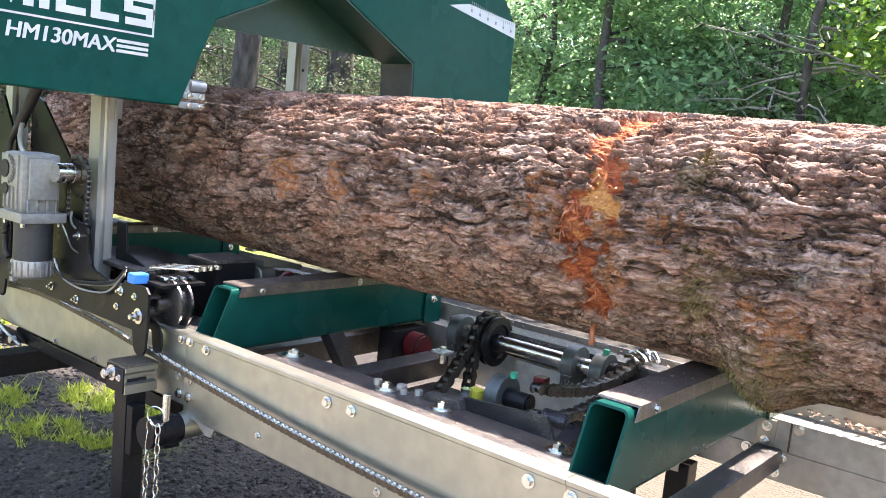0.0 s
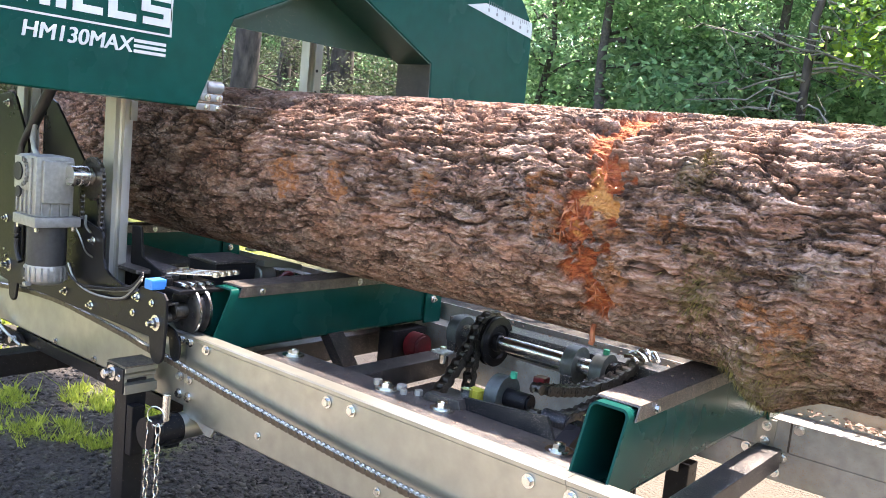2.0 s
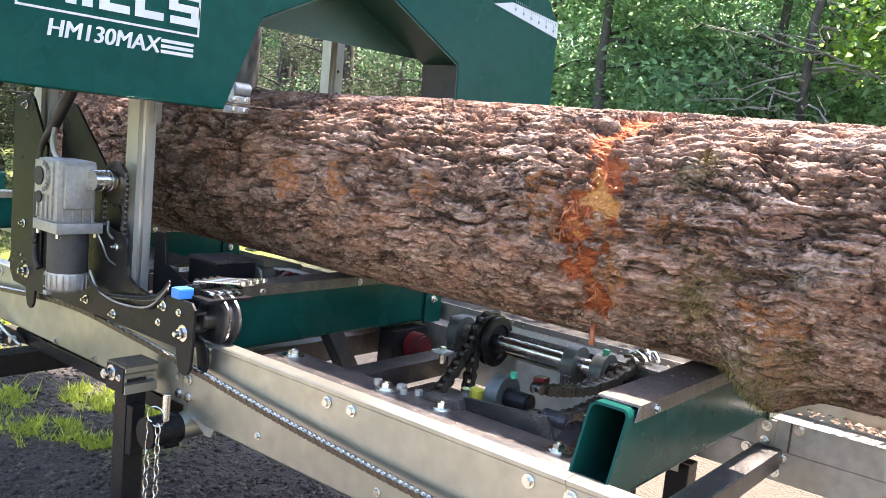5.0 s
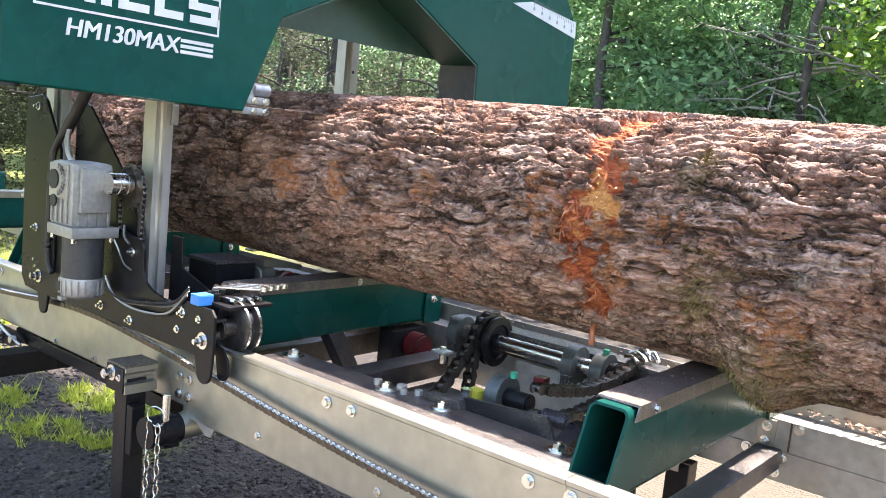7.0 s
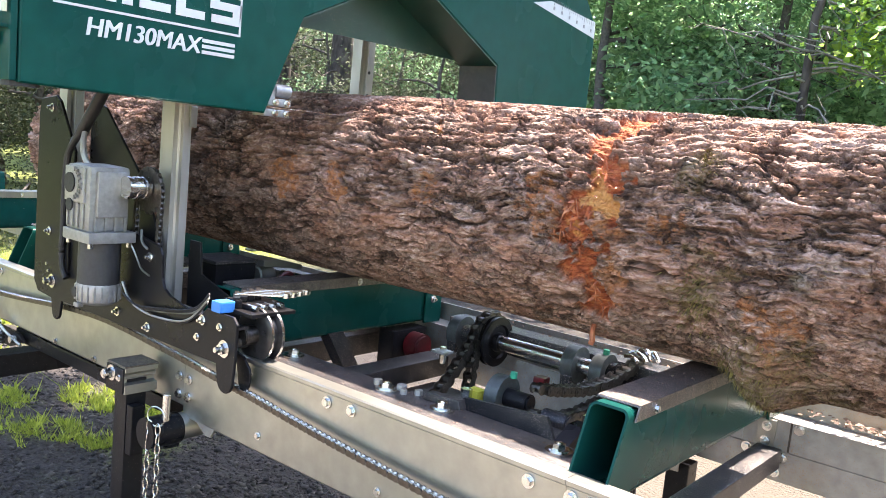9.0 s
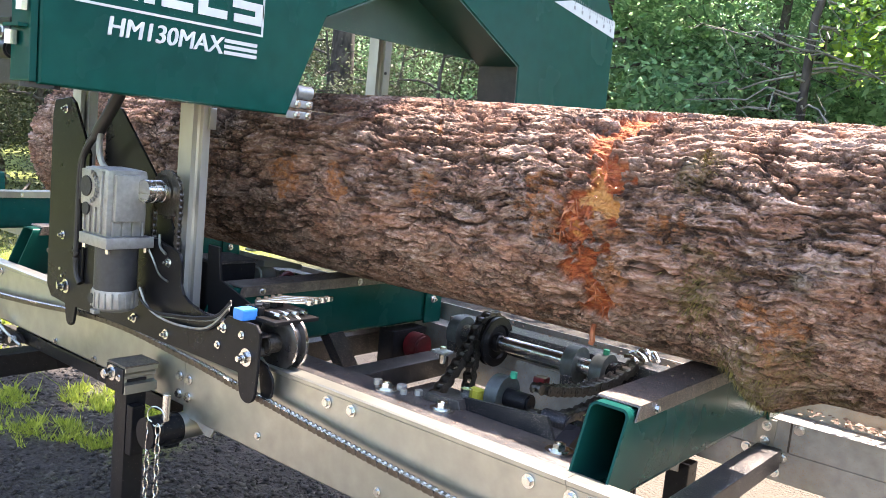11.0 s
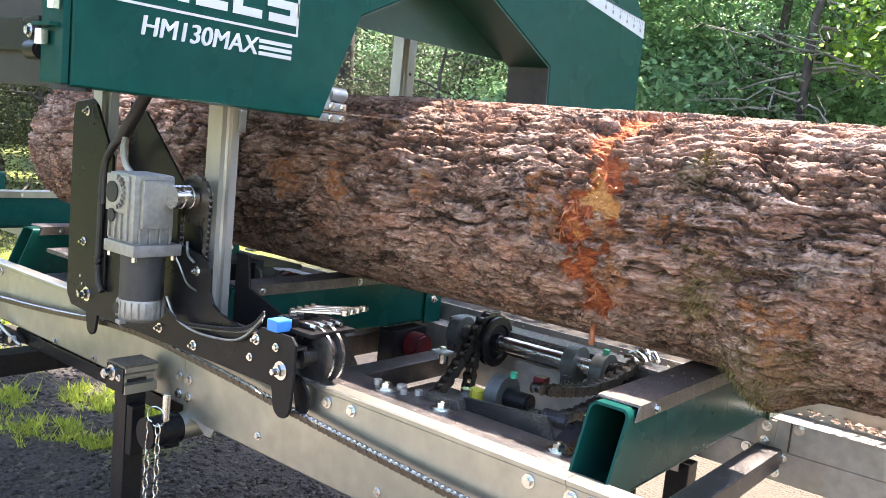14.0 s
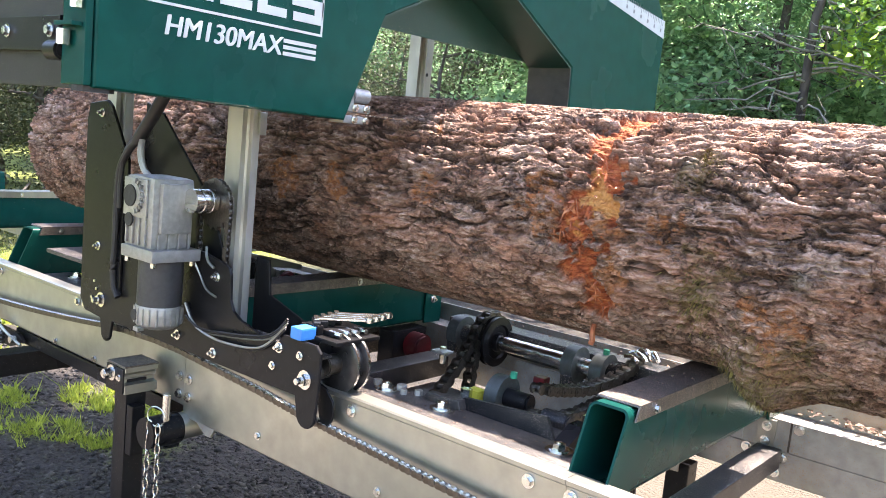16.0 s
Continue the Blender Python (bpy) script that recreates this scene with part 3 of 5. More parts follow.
def dress_log(log):
    """Splinters torn up along the scar, moss tufts under the butt and a shred of bark that hangs below."""
    rnd = random.Random(17)
    splinter = material("torn_inner_bark", (0.34, 0.085, 0.03), 0.6, 0, 0.45, 60, 0.3, 120, (0.50, 0.22, 0.09), 0.7, 30)
    for x, deg, count, size in ((-0.772, 9, 16, 0.012), (-0.745, 3, 12, 0.014), (-0.765, -8, 10, 0.014), (-0.700, 21, 8, 0.010), (-0.715, -27, 12, 0.014), (-0.700, -35, 10, 0.012), (-0.855, 14, 6, 0.008), (-0.735, 28, 8, 0.010)):
        for _ in range(count):
            px, pd = x + rnd.gauss(0, 0.016), deg + rnd.gauss(0, 3.0)
            a, b = on_log(px, pd, -0.008), on_log(px + rnd.gauss(0, 0.6) * size, pd + rnd.gauss(0, 1.2) * math.degrees(size / LOG_R), rnd.uniform(0.001, 0.5) * size)
            way = (b - a).normalized()
            side = way.cross(Vector((rnd.gauss(0, 1), rnd.gauss(0, 1), rnd.gauss(0, 1)))).normalized() * rnd.uniform(0.0010, 0.0034)
            thick = way.cross(side).normalized() * 0.0009
            bm = bmesh.new()
            low = [bm.verts.new(a + p) for p in (side + thick, -side + thick, -side - thick, side - thick)]
            mid = [bm.verts.new(a.lerp(b, 0.6) + p) for p in (side * 0.7 + thick, -side * 0.9 + thick, -side * 0.9 - thick, side * 0.7 - thick)]
            tip = bm.verts.new(b)
            for k in range(4):
                bm.faces.new((low[k], low[(k + 1) % 4], mid[(k + 1) % 4], mid[k]))
                bm.faces.new((mid[k], mid[(k + 1) % 4], tip))
            bmesh.ops.recalc_face_normals(bm, faces=bm.faces)
            part("splinter", bm, splinter, log)
    tufts = bmesh.new()
    for x, deg, count, sx, sd, size in ((-0.41, -50, 700, 0.035, 7, 0.0045), (-0.44, -66, 400, 0.03, 6, 0.006), (-0.36, -60, 300, 0.03, 6, 0.0045), (-0.52, -22, 420, 0.018, 7, 0.005), (-0.543, 38, 260, 0.010, 3, 0.005)):
        for _ in range(count):
            px, pd = x + rnd.gauss(0, sx), deg + rnd.gauss(0, sd)
            a = on_log(px, pd, 0.055 * math.exp(-((pd + 78) / 48) ** 2) * math.exp(-((px + 0.425) / 0.055) ** 2) + 0.004)
            out = (a - Vector((px, LOG_Y, LOG_Z))).normalized()
            b = a + (out + Vector((rnd.gauss(0, 0.6), rnd.gauss(0, 0.4), rnd.gauss(-0.5, 0.4)))) * size * rnd.uniform(0.4, 1.1)
            w = Vector((rnd.gauss(0, 1), rnd.gauss(0, 1), rnd.gauss(0, 1))).normalized() * 0.0011
            tufts.faces.new([tufts.verts.new(p) for p in (a - out * 0.01 + w, a - out * 0.01 - w, b)])
    moss = material("olive_moss", (0.20, 0.155, 0.045), 0.9, 0, 0.4, 60, island=0.6)
    tagged(part("moss", tufts, moss, log, "olive moss tufts under the butt"), kind="stuff")
    shred = bmesh.new()
    tube([(-0.735, 0.345, 0.905), (-0.737, 0.342, 0.888), (-0.733, 0.340, 0.876), (-0.736, 0.339, 0.866)], 0.0055, 7, shred)
    part("bark_shred", shred, splinter, log, "torn red-brown shred of bark")


dress_log(build_log())

# ---- the mill bed ----
RAIL_Z = 0.75
GAUGE = 0.81
SECTIONS = ((-6.3, -1.5205), (-1.5195, -0.5655), (-0.5645, 0.9))
bed = tagged(holder("sawmill_bed"), "galvanised sawmill bed with green cross bunks on black legs", "sawmill bed")


def rail_outline(out, side, foot):
    """The rail's folded section as (y, z); out: y of its outer face; side: +1 when the inside lies at larger y; foot: z of its lower edge."""
    s, t = side, 0.004
    pts = [(0.006, foot), (0, foot + 0.006), (0, 0.738), (-0.004, 0.741), (-0.004, 0.748), (0, RAIL_Z), (0.030, RAIL_Z), (0.034, 0.746), (0.034, 0.722), (0.034 - t, 0.722),
           (0.034 - t, 0.743), (t, 0.743), (t, foot + 0.008), (0.05, foot + 0.004), (0.05, foot)]
    return [(out + s * y, z) for y, z in pts]


LEDGE_Z = 0.7085


def build_rails():
    rails = []
    for (x0, x1), foot in zip(SECTIONS, (0.586, 0.562, 0.562)):
        rails.append(part("rail", prism("yz", rail_outline(0, 1, foot), x0, x1, 0.0), GALV, bed))
        g = GAUGE
        far = [(g, 0.757), (g, LEDGE_Z), (g - 0.065, LEDGE_Z), (g - 0.065, 0.644), (g - 0.060, 0.640), (g - 0.060, 0.575), (g - 0.02, 0.575), (g - 0.02, 0.579), (g - 0.056, 0.579),
               (g - 0.056, 0.642), (g - 0.061, 0.646), (g - 0.061, LEDGE_Z - 0.004), (g + 0.004, LEDGE_Z - 0.004), (g + 0.004, 0.757)]
        part("rail", prism("yz", far, x0, x1), GALV_DULL, bed)
    for x, z in ((-1.536, 0.652), (-1.502, 0.652), (-1.536, 0.612), (-1.502, 0.612), (-1.536, 0.735), (-1.505, 0.735), (-1.447, 0.731), (-2.435, 0.727),
                 (-1.995, 0.727), (-1.955, 0.727), (-1.072, 0.722), (-1.0085, 0.724), (-0.6287, 0.724), (-0.555, 0.724), (-0.525, 0.724), (-0.30, 0.724)):
        bolt((x, -0.0005, z), "-y", BOLT_M, rails[0 if x < -1.52 else (1 if x < -0.565 else 2)])
    for x in (-1.26, -1.9, -2.1, -0.93):
        bolt((x, -0.0005, 0.600), "-y", BOLT_S, rails[0 if x < -1.52 else 1])


build_rails()


def build_bunk(x0, x1, screws):
    """A green box-section bunk with slanted open ends and a cover plate folded over its top."""
    y0, y1, t = 0.012, GAUGE - 0.015, 0.004
    zb, zt, cut = 0.7115, 0.852, 0.058
    bm = bmesh.new()

    def loop(y, inset):
        """A rounded rectangle, slanted with its height at the near end."""
        r, out = 0.013 - inset, []
        for cx, cz, a0 in ((x1 - 0.013, zb + 0.013, -90), (x1 - 0.013, zt - 0.013, 0), (x0 + 0.013, zt - 0.013, 90), (x0 + 0.013, zb + 0.013, 180)):
            for k in range(5):
                a = radians(a0 + k * 22.5)
                z = cz + r * math.sin(a)
                shift = cut * (z - zb) / (zt - zb)
                out.append(bm.verts.new((cx + r * math.cos(a), y + shift if y < 0.4 else y - shift * 0.2, z)))
        return out
    a, b, c, d = loop(y0, 0), loop(y1, 0), loop(y1, t), loop(y0, t)
    for p, q in ((a, b), (b, c), (c, d), (d, a)):
        for i in range(len(p)):
            bm.faces.new((p[i], p[(i + 1) % len(p)], q[(i + 1) % len(p)], q[i]))
    bmesh.ops.recalc_face_normals(bm, faces=bm.faces)
    bunk = part("cross_bunk", bm, GREEN, bed, smooth=True)
    fold = [(x0 - 0.0005, 0.8535), (x1 + 0.0025, 0.8535), (x1 + 0.0025, 0.833), (x1 + 0.0055, 0.833), (x1 + 0.0055, 0.857), (x0 - 0.0005, 0.857)]
    lip = bmesh.new()
    vs = {}
    for k, y in enumerate((0.0, GAUGE - 0.085)):
        vs[k] = [lip.verts.new((fx, y0 + (0.020 + cut * (fz - zb) / (zt - zb) if k == 0 else y - y0), fz)) for fx, fz in fold]
    n = len(fold)
    lip.faces.new(vs[0])
    lip.faces.new(vs[1][::-1])
    for i in range(n):
        lip.faces.new((vs[0][i], vs[1][i], vs[1][(i + 1) % n], vs[0][(i + 1) % n]))
    bmesh.ops.recalc_face_normals(lip, faces=lip.faces)
    part("cover_plate", lip, COVER if x1 > -3 else GALV, bunk, "dusty steel cover plate" if x1 > -3 else "bright steel cover plate")
    for y in screws:
        bolt((x1 + 0.0055, y, 0.844), "+x", BOLT_S, bunk)
    part("end_bracket", box((x1 + 0.001, y1 - 0.08, LEDGE_Z + 0.001), (x1 + 0.007, y1 - 0.012, 0.80), 0.001), GREEN, bunk)
    bolt((x1 + 0.007, y1 - 0.05, 0.775), "+x", BOLT_N, bunk)
    return bunk


COVER = speckle(material("dusty_cover_plate", (0.13, 0.115, 0.105), 0.42, 0.75, 0.35, 90, 0.3, 260, (0.06, 0.052, 0.047), 0.7, 12), (0.40, 0.33, 0.27), 420, 0.30)
for bx in (-0.514, -1.464, -2.397, -3.34, -4.28, -5.2):
    build_bunk(bx - 0.066, bx, (0.145, 0.45))


def chain_link_meshes(pitch, plate, width, bright):
    """An inner and an outer link of a roller chain along +x, one pitch long."""
    out = []
    for outer in (False, True):
        bm = bmesh.new()
        half = width * (0.95 if outer else 0.68)
        for s in (-1, 1):
            shape = []
            for k in range(6):
                a = radians(90 + k * 36)
                shape.append((plate * math.cos(a), plate * math.sin(a)))
            shape.append((pitch / 2, -plate * 0.72))
            for k in range(6):
                a = radians(-90 + k * 36)
                shape.append((pitch + plate * math.cos(a), plate * math.sin(a)))
            shape.append((pitch / 2, plate * 0.72))
            prism("xz", shape, s * half - 0.0006, s * half + 0.0006, 0, bm)
        for x in (0, pitch):
            rod("y", (x, 0, 0), plate * (0.42 if outer else 0.72), width * (2.15 if outer else 1.3), 8, None, bm)
        out.append(mesh_of("link", bm, CHAIN_BRIGHT if bright and not outer else CHAIN))
    return out


def lay_chain(name, path, pitch, plate, width, parent, label, roll=None, bright=False):
    """A roller chain whose links follow a line of points."""
    pts = [Vector(p) for p in path]
    chain = part(name, rod("y", pts[0], plate * 0.4, width * 2, 10), CHAIN, parent, label)
    inner, outer = chain_link_meshes(pitch, plate, width, bright)
    cur, seg, k, at = pts[0].copy(), 0, 0, 0.0
    lengths = [(b - a).length for a, b in zip(pts, pts[1:])]
    total = sum(lengths)

    def spot(s):
        for a, b, d in zip(pts, pts[1:], lengths):
            if s <= d:
                return a.lerp(b, s / d)
            s -= d
        return pts[-1]
    while at + pitch <= total:
        a, b = spot(at), spot(at + pitch)
        ob = part("link", outer if k % 2 else inner, None, chain)
        way = (b - a).normalized()
        q = way.to_track_quat("X", "Z")
        if roll is not None:
            side = Vector(roll) - way * way.dot(Vector(roll))
            side.normalize()
            q = Matrix((way, side, way.cross(side))).transposed().to_quaternion()
        ob.matrix_basis = Matrix.LocRotScale(a, q, None)
        at += pitch
        k += 1
    return chain


# how far the saw head stands short of its last place, second by second
TRAVEL = ((0.0, -0.5490), (2.0, -0.4800), (4.0, -0.4110), (5.25, -0.3695), (6.5, -0.3270), (8.0, -0.2745), (9.0, -0.2385), (10.25, -0.1945), (11.5, -0.1505), (12.5, -0.1165), (14.0, -0.0665), (15.0, -0.0335), (16.0, 0.0))


def travelled(t):
    for (a, p), (b, q) in zip(TRAVEL, TRAVEL[1:]):
        if t <= b:
            return p + (q - p) * (t - a) / (b - a)
    return TRAVEL[-1][1]


def chain_height(x, h):
    """The feed chain's height at x: lifted over the idlers of the head at travel h, sagging to its fixed ends."""
    near, back = h - 1.05, h - 1.83
    if x > near:
        u = (x - near) / (0.9 - near)
        sag = float(np.interp(h, (-0.549, -0.2745, 0.0), (0.068, 0.062, 0.036)))
        return 0.688 + 0.012 * u - 4 * sag * u * (1 - u)
    if x < back:
        u = (back - x) / (back + 4.2)
        sag = float(np.interp(h, (-0.549, -0.2745, 0.0), (0.040, 0.056, 0.070)))
        return 0.705 - 0.005 * u - 4 * sag * u * (1 - u)
    return float(np.interp(x - h, (-1.83, -1.72, -1.6, -1.5, -1.4, -1.236, -1.119, -1.05), (0.705, 0.715, 0.720, 0.719, 0.713, 0.703, 0.692, 0.688)))


CHAIN_PITCH = 0.0127
FEED_LINKS = []


def build_feed_chain():
    inner, outer = chain_link_meshes(CHAIN_PITCH, 0.0062, 0.0075, True)
    chain = part("feed_chain", rod("y", (-3.1, -0.024, chain_height(-3.1, 0)), 0.004, 0.015, 10), CHAIN, bed, "long oily roller chain along the rail")
    for k in range(228):
        FEED_LINKS.append((part("link", outer if k % 2 else inner, None, chain), -3.1 + k * CHAIN_PITCH))


def link_pose(x, h):
    a, b = chain_height(x, h), chain_height(x + CHAIN_PITCH, h)
    return pose(x, -0.024, a, 0, -math.degrees(math.atan2(b - a, CHAIN_PITCH)), 0)


build_feed_chain()


def build_bed_frame():
    # box tubes that run along the inside of both rails
    for x0, x1 in ((-1.335, -0.592), (-2.30, -1.545)):
        t = part("frame_tube", box((x0, 0.045, 0.690), (x1, 0.142, 0.742), 0.014), BLACK_DUSTY, bed, smooth=True)
        for x in ((-1.287, -1.020, -0.883, -0.640) if x0 > -1.5 else (-2.2, -1.7)):
            bolt((x, 0.099, 0.746), "+z", BOLT_T, t)
            part("washer", ring("z", (x, 0.099, 0.744), 0.023, 0.008, 0.004), ZINC, t)
        part("frame_tube", box((x0, 0.672, 0.700), (x1, 0.738, 0.760), 0.005), BLACK_DUSTY, bed)
    for x in (-1.62, -2.6):
        part("cross_beam", box((x - 0.03, 0.005, 0.60), (x + 0.03, GAUGE - 0.07, 0.66), 0.004), BLACK_DUSTY, bed)
    # cross beam with gusset under the second bunk
    part("cross_beam", box((-1.40, 0.14, 0.600), (-1.33, 0.68, 0.650), 0.004), BLACK_DUSTY, bed)
    part("tray", box((-1.325, 0.14, 0.585), (-1.16, 0.62, 0.592), 0.002), BLACK_DUSTY, bed)
    part("tray", box((-1.10, 0.38, 0.570), (-0.72, 0.655, 0.577), 0.002), GALV_DULL, bed)
    part("tray_edge", box((-1.10, 0.36, 0.570), (-0.62, 0.366, 0.640), 0.001), BLACK_DUSTY, bed)
    part("brace", prism("yz", [(0.36, 0.72), (0.41, 0.72), (0.52, 0.55), (0.47, 0.55)], -1.50, -1.46), BLACK_DUSTY, bed)
    # dusty black here also stands in for the log's shade on this beam
    part("cross_beam", box((-0.532, 0.052, 0.606), (-0.480, GAUGE - 0.066, 0.648), 0.003), BLACK_DUSTY, bed)
    part("leg", box((-0.694, 0.672, 0.0), (-0.643, 0.722, 0.574), 0.004), BLACK, bed)
    part("leg", box((-2.62, 0.66, 0.0), (-2.57, 0.71, 0.60), 0.004), BLACK, bed)
    plate = part("joint_plate", box((-0.534, GAUGE - 0.076, 0.652), (-0.497, GAUGE - 0.0665, 0.706), 0.001), GALV, bed, "bright galvanised joint plate")
    for x, z in ((-0.514, 0.692), (-0.514, 0.660)):
        bolt((x, GAUGE - 0.0762, z), "-y", BOLT_N, plate)
    lip = part("joint_lip", box((-0.470, GAUGE - 0.0675, 0.645), (-0.466, GAUGE - 0.0655, 0.708), 0.0), CHAIN, bed)
    for x, z in ((-0.554, 0.631), (-0.480, 0.628), (-0.491, 0.594), (-0.452, 0.698)):
        bolt((x, GAUGE - 0.0606 if z < 0.64 else GAUGE - 0.0655, z), "-y", BOLT_M, lip)
    bolt((-0.268, GAUGE - 0.0606, 0.606), "-y", BOLT_S, lip)


build_bed_frame()


def build_jack_leg():
    leg = part("jack_leg", box((-1.650, -0.088, 0.0), (-1.602, -0.040, 0.64), 0.005), BLACK, bed, smooth=True)
    cap = prism("xz", [(-1.6605, 0.610), (-1.590, 0.610), (-1.590, 0.630), (-1.604, 0.633), (-1.604, 0.641), (-1.597, 0.645), (-1.597, 0.651), (-1.600, 0.655), (-1.590, 0.658), (-1.590, 0.668), (-1.6605, 0.668)], -0.100, -0.022, 0.0012)
    part("cap", cap, GALV, leg, "galvanised folded steel cap")
    part("cap_top", box((-1.662, -0.1015, 0.6685), (-1.589, -0.020, 0.6725), 0.001), COVER, leg)
    part("cap_face", box((-1.659, -0.1042, 0.612), (-1.5915, -0.1005, 0.667), 0.001), BLACK, leg)
    b = part("bolt", BOLT_L, None, leg)
    b.matrix_basis = pose(-1.636, -0.1042, 0.650, 90, 0, 0)
    part("bolt_end", rod("y", (-1.636, -0.116, 0.650), 0.0105, 0.02, 14, None, None, 0.002), ZINC, leg)
    part("bolt", BOLT_S, None, leg).matrix_basis = pose(-1.605, -0.1042, 0.646, 90, 0, 0)
    part("sleeve", rod("y", (-1.515, -0.055, 0.545), 0.034, 0.075, 28), BLACK, leg, smooth=True)
    part("flange", box((-1.598, -0.088, 0.475), (-1.575, -0.060, 0.585), 0.003), BLACK, leg)
    part("cross_tube", rod("y", (-1.515, 0.02, 0.545), 0.030, 0.085, 28), GALV, leg, "silver round cross tube", smooth=True)
    part("tube_bracket", prism("xz", [(-1.49, 0.578), (-1.40, 0.578), (-1.42, 0.545), (-1.44, 0.545)], 0.002, 0.008), GALV_DULL, leg)
    part("pin", rod("z", (-1.500, -0.055, 0.600), 0.0085, 0.06, 16, None, None, 0.002), ZINC, leg)
    loop = bmesh.new()
    tube([(-1.487 + 0.023 * math.cos(k * math.pi / 12), -0.086 + 0.006 * math.cos(k * math.pi / 12), 0.590 + 0.021 * math.sin(k * math.pi / 12)) for k in range(25)], 0.0016, 6, loop)
    part("ring", loop, ZINC, leg)
    one = bmesh.new()
    tube([(0.0056 * math.cos(k * math.pi / 6), 0, 0.0135 * math.sin(k * math.pi / 6)) for k in range(13)], 0.0014, 6, one)
    link = mesh_of("safety_link", one, ZINC)
    for x0, dx, count in ((-1.504, -0.004, 18), (-1.472, 0.003, 18)):
        for k in range(count):
            ob = part("safety_link", link, None, leg)
            ob.matrix_basis = pose(x0 + dx * math.sin(k * 0.25), -0.090, 0.566 - k * 0.0215, 0, 4 * math.sin(k), 90 * (k % 2) + 25)


build_jack_leg()


def build_turner():
    """The chain log turner between the bunks: shaft, bearings, sprockets, heavy chains and gear motor."""
    turner = part("turner_shaft", rod("x", (-1.000, 0.632, 0.738), 0.0185, 0.36, 28), STEEL, bed, "bright round shaft", smooth=True)
    spr = bmesh.new()
    lathe("x", (-1.165, 0.632, 0.738), [(-0.024, 0.034), (-0.024, 0.054), (-0.012, 0.062), (0.004, 0.062), (0.006, 0.050), (0.012, 0.050), (0.013, 0.062), (0.020, 0.062), (0.022, 0.044), (0.017, 0.040), (0.017, 0.024), (0.030, 0.024)], 36, spr)
    part("sprocket", spr, BLACK, turner, smooth=True)
    for x in (-0.926, -0.853, -1.262):
        b = bmesh.new()
        ring("x", (x, 0.632, 0.738), 0.042, 0.019, 0.030, 30, b)
        part("bearing_ring", b, BEARING, turner, smooth=True)
        part("bearing_foot", box((x - 0.014, 0.595, 0.690), (x + 0.014, 0.669, 0.718), 0.004), BLACK_DUSTY, turner)
    part("bearing_cap", rod("x", (-0.826, 0.632, 0.738), 0.026, 0.02, 24, None, None, 0.003), BLACK, turner)
    part("end_cap", rod("x", (-1.215, 0.632, 0.738), 0.022, 0.09, 24, None, None, 0.004), BLACK_DUSTY, turner, smooth=True)
    part("plug", rod("z", (-0.848, 0.628, 0.784), 0.007, 0.012, 12), TEAL, turner)
    wrap = [(-1.176, 0.632 + 0.060 * math.sin(radians(a)), 0.738 + 0.060 * math.cos(radians(a))) for a in range(-80, 100, 15)]
    left = [(-1.176, 0.40, 0.600), (-1.176, 0.49, 0.660)] + wrap
    lay_chain("turner_chain", left, 0.0254, 0.012, 0.013, bed, "heavy black roller chain", (1, 0, 0))
    lay_chain("turner_chain", [(-1.168, 0.570, 0.735), (-1.162, 0.555, 0.68), (-1.150, 0.53, 0.60)], 0.0254, 0.012, 0.013, bed, "heavy black roller chain", (1, 0, 0))
    # drive: gearbox end, coupling and chain
    drive = part("drive_plate", box((-0.985, 0.17, 0.690), (-0.66, 0.25, 0.722), 0.004), BLACK_DUSTY, bed)
    part("tilted_plate", prism("xz", [(-0.93, 0.722), (-0.70, 0.722), (-0.72, 0.760), (-0.90, 0.745)], 0.185, 0.192), BLACK_DUSTY, drive)
    part("wedge", prism("yz", [(0.15, 0.722), (0.24, 0.722), (0.24, 0.752), (0.21, 0.752)], -0.69, -0.66), BLACK, drive)
    hub = bmesh.new()
    ring("x", (-0.905, 0.315, 0.725), 0.042, 0.020, 0.030, 30, hub)
    part("bearing_housing", hub, BEARING, drive, smooth=True)
    part("housing_foot", box((-0.922, 0.275, 0.66), (-0.888, 0.355, 0.70), 0.004), BEARING, drive)
    part("plug", rod("z", (-0.886, 0.322, 0.770), 0.007, 0.012, 12), TEAL, drive)
    part("coupling", rod("x", (-0.865, 0.315, 0.725), 0.019, 0.06, 24, None, None, 0.003), BLACK, drive, smooth=True)
    part("stub_shaft", rod("x", (-0.775, 0.315, 0.710), 0.018, 0.06, 24, None, None, 0.003), BLACK_DUSTY, drive, smooth=True)
    for s, y in ((0, 0.345), (1, 0.285)):
        lay_chain("drive_chain", [(-0.815, 0.300, 0.765 - 0.05 * s), (-0.812, 0.36, 0.752 - 0.06 * s), (-0.81, 0.46, 0.735 - 0.05 * s), (-0.808, 0.58, 0.735 - 0.04 * s), (-0.80, 0.72, 0.765 - 0.06 * s)],
                  0.0254, 0.011, 0.016, bed, "heavy black roller chain", (1, 0, 0))
    part("red_light", box((-0.880, 0.385, 0.742), (-0.855, 0.410, 0.760), 0.003), RED, drive, "small dark red block")
    part("silver_nut", rod("z", (-0.70, 0.30, 0.733), 0.011, 0.022, 6), ZINC, drive)
    part("silver_nut", rod("z", (-0.945, 0.25, 0.728), 0.012, 0.022, 6), ZINC, drive)
    part("yellow_tag", box((-0.955, 0.26, 0.68), (-0.925, 0.29, 0.735), 0.002), YELLOW, drive)
    rnd = random.Random(4)
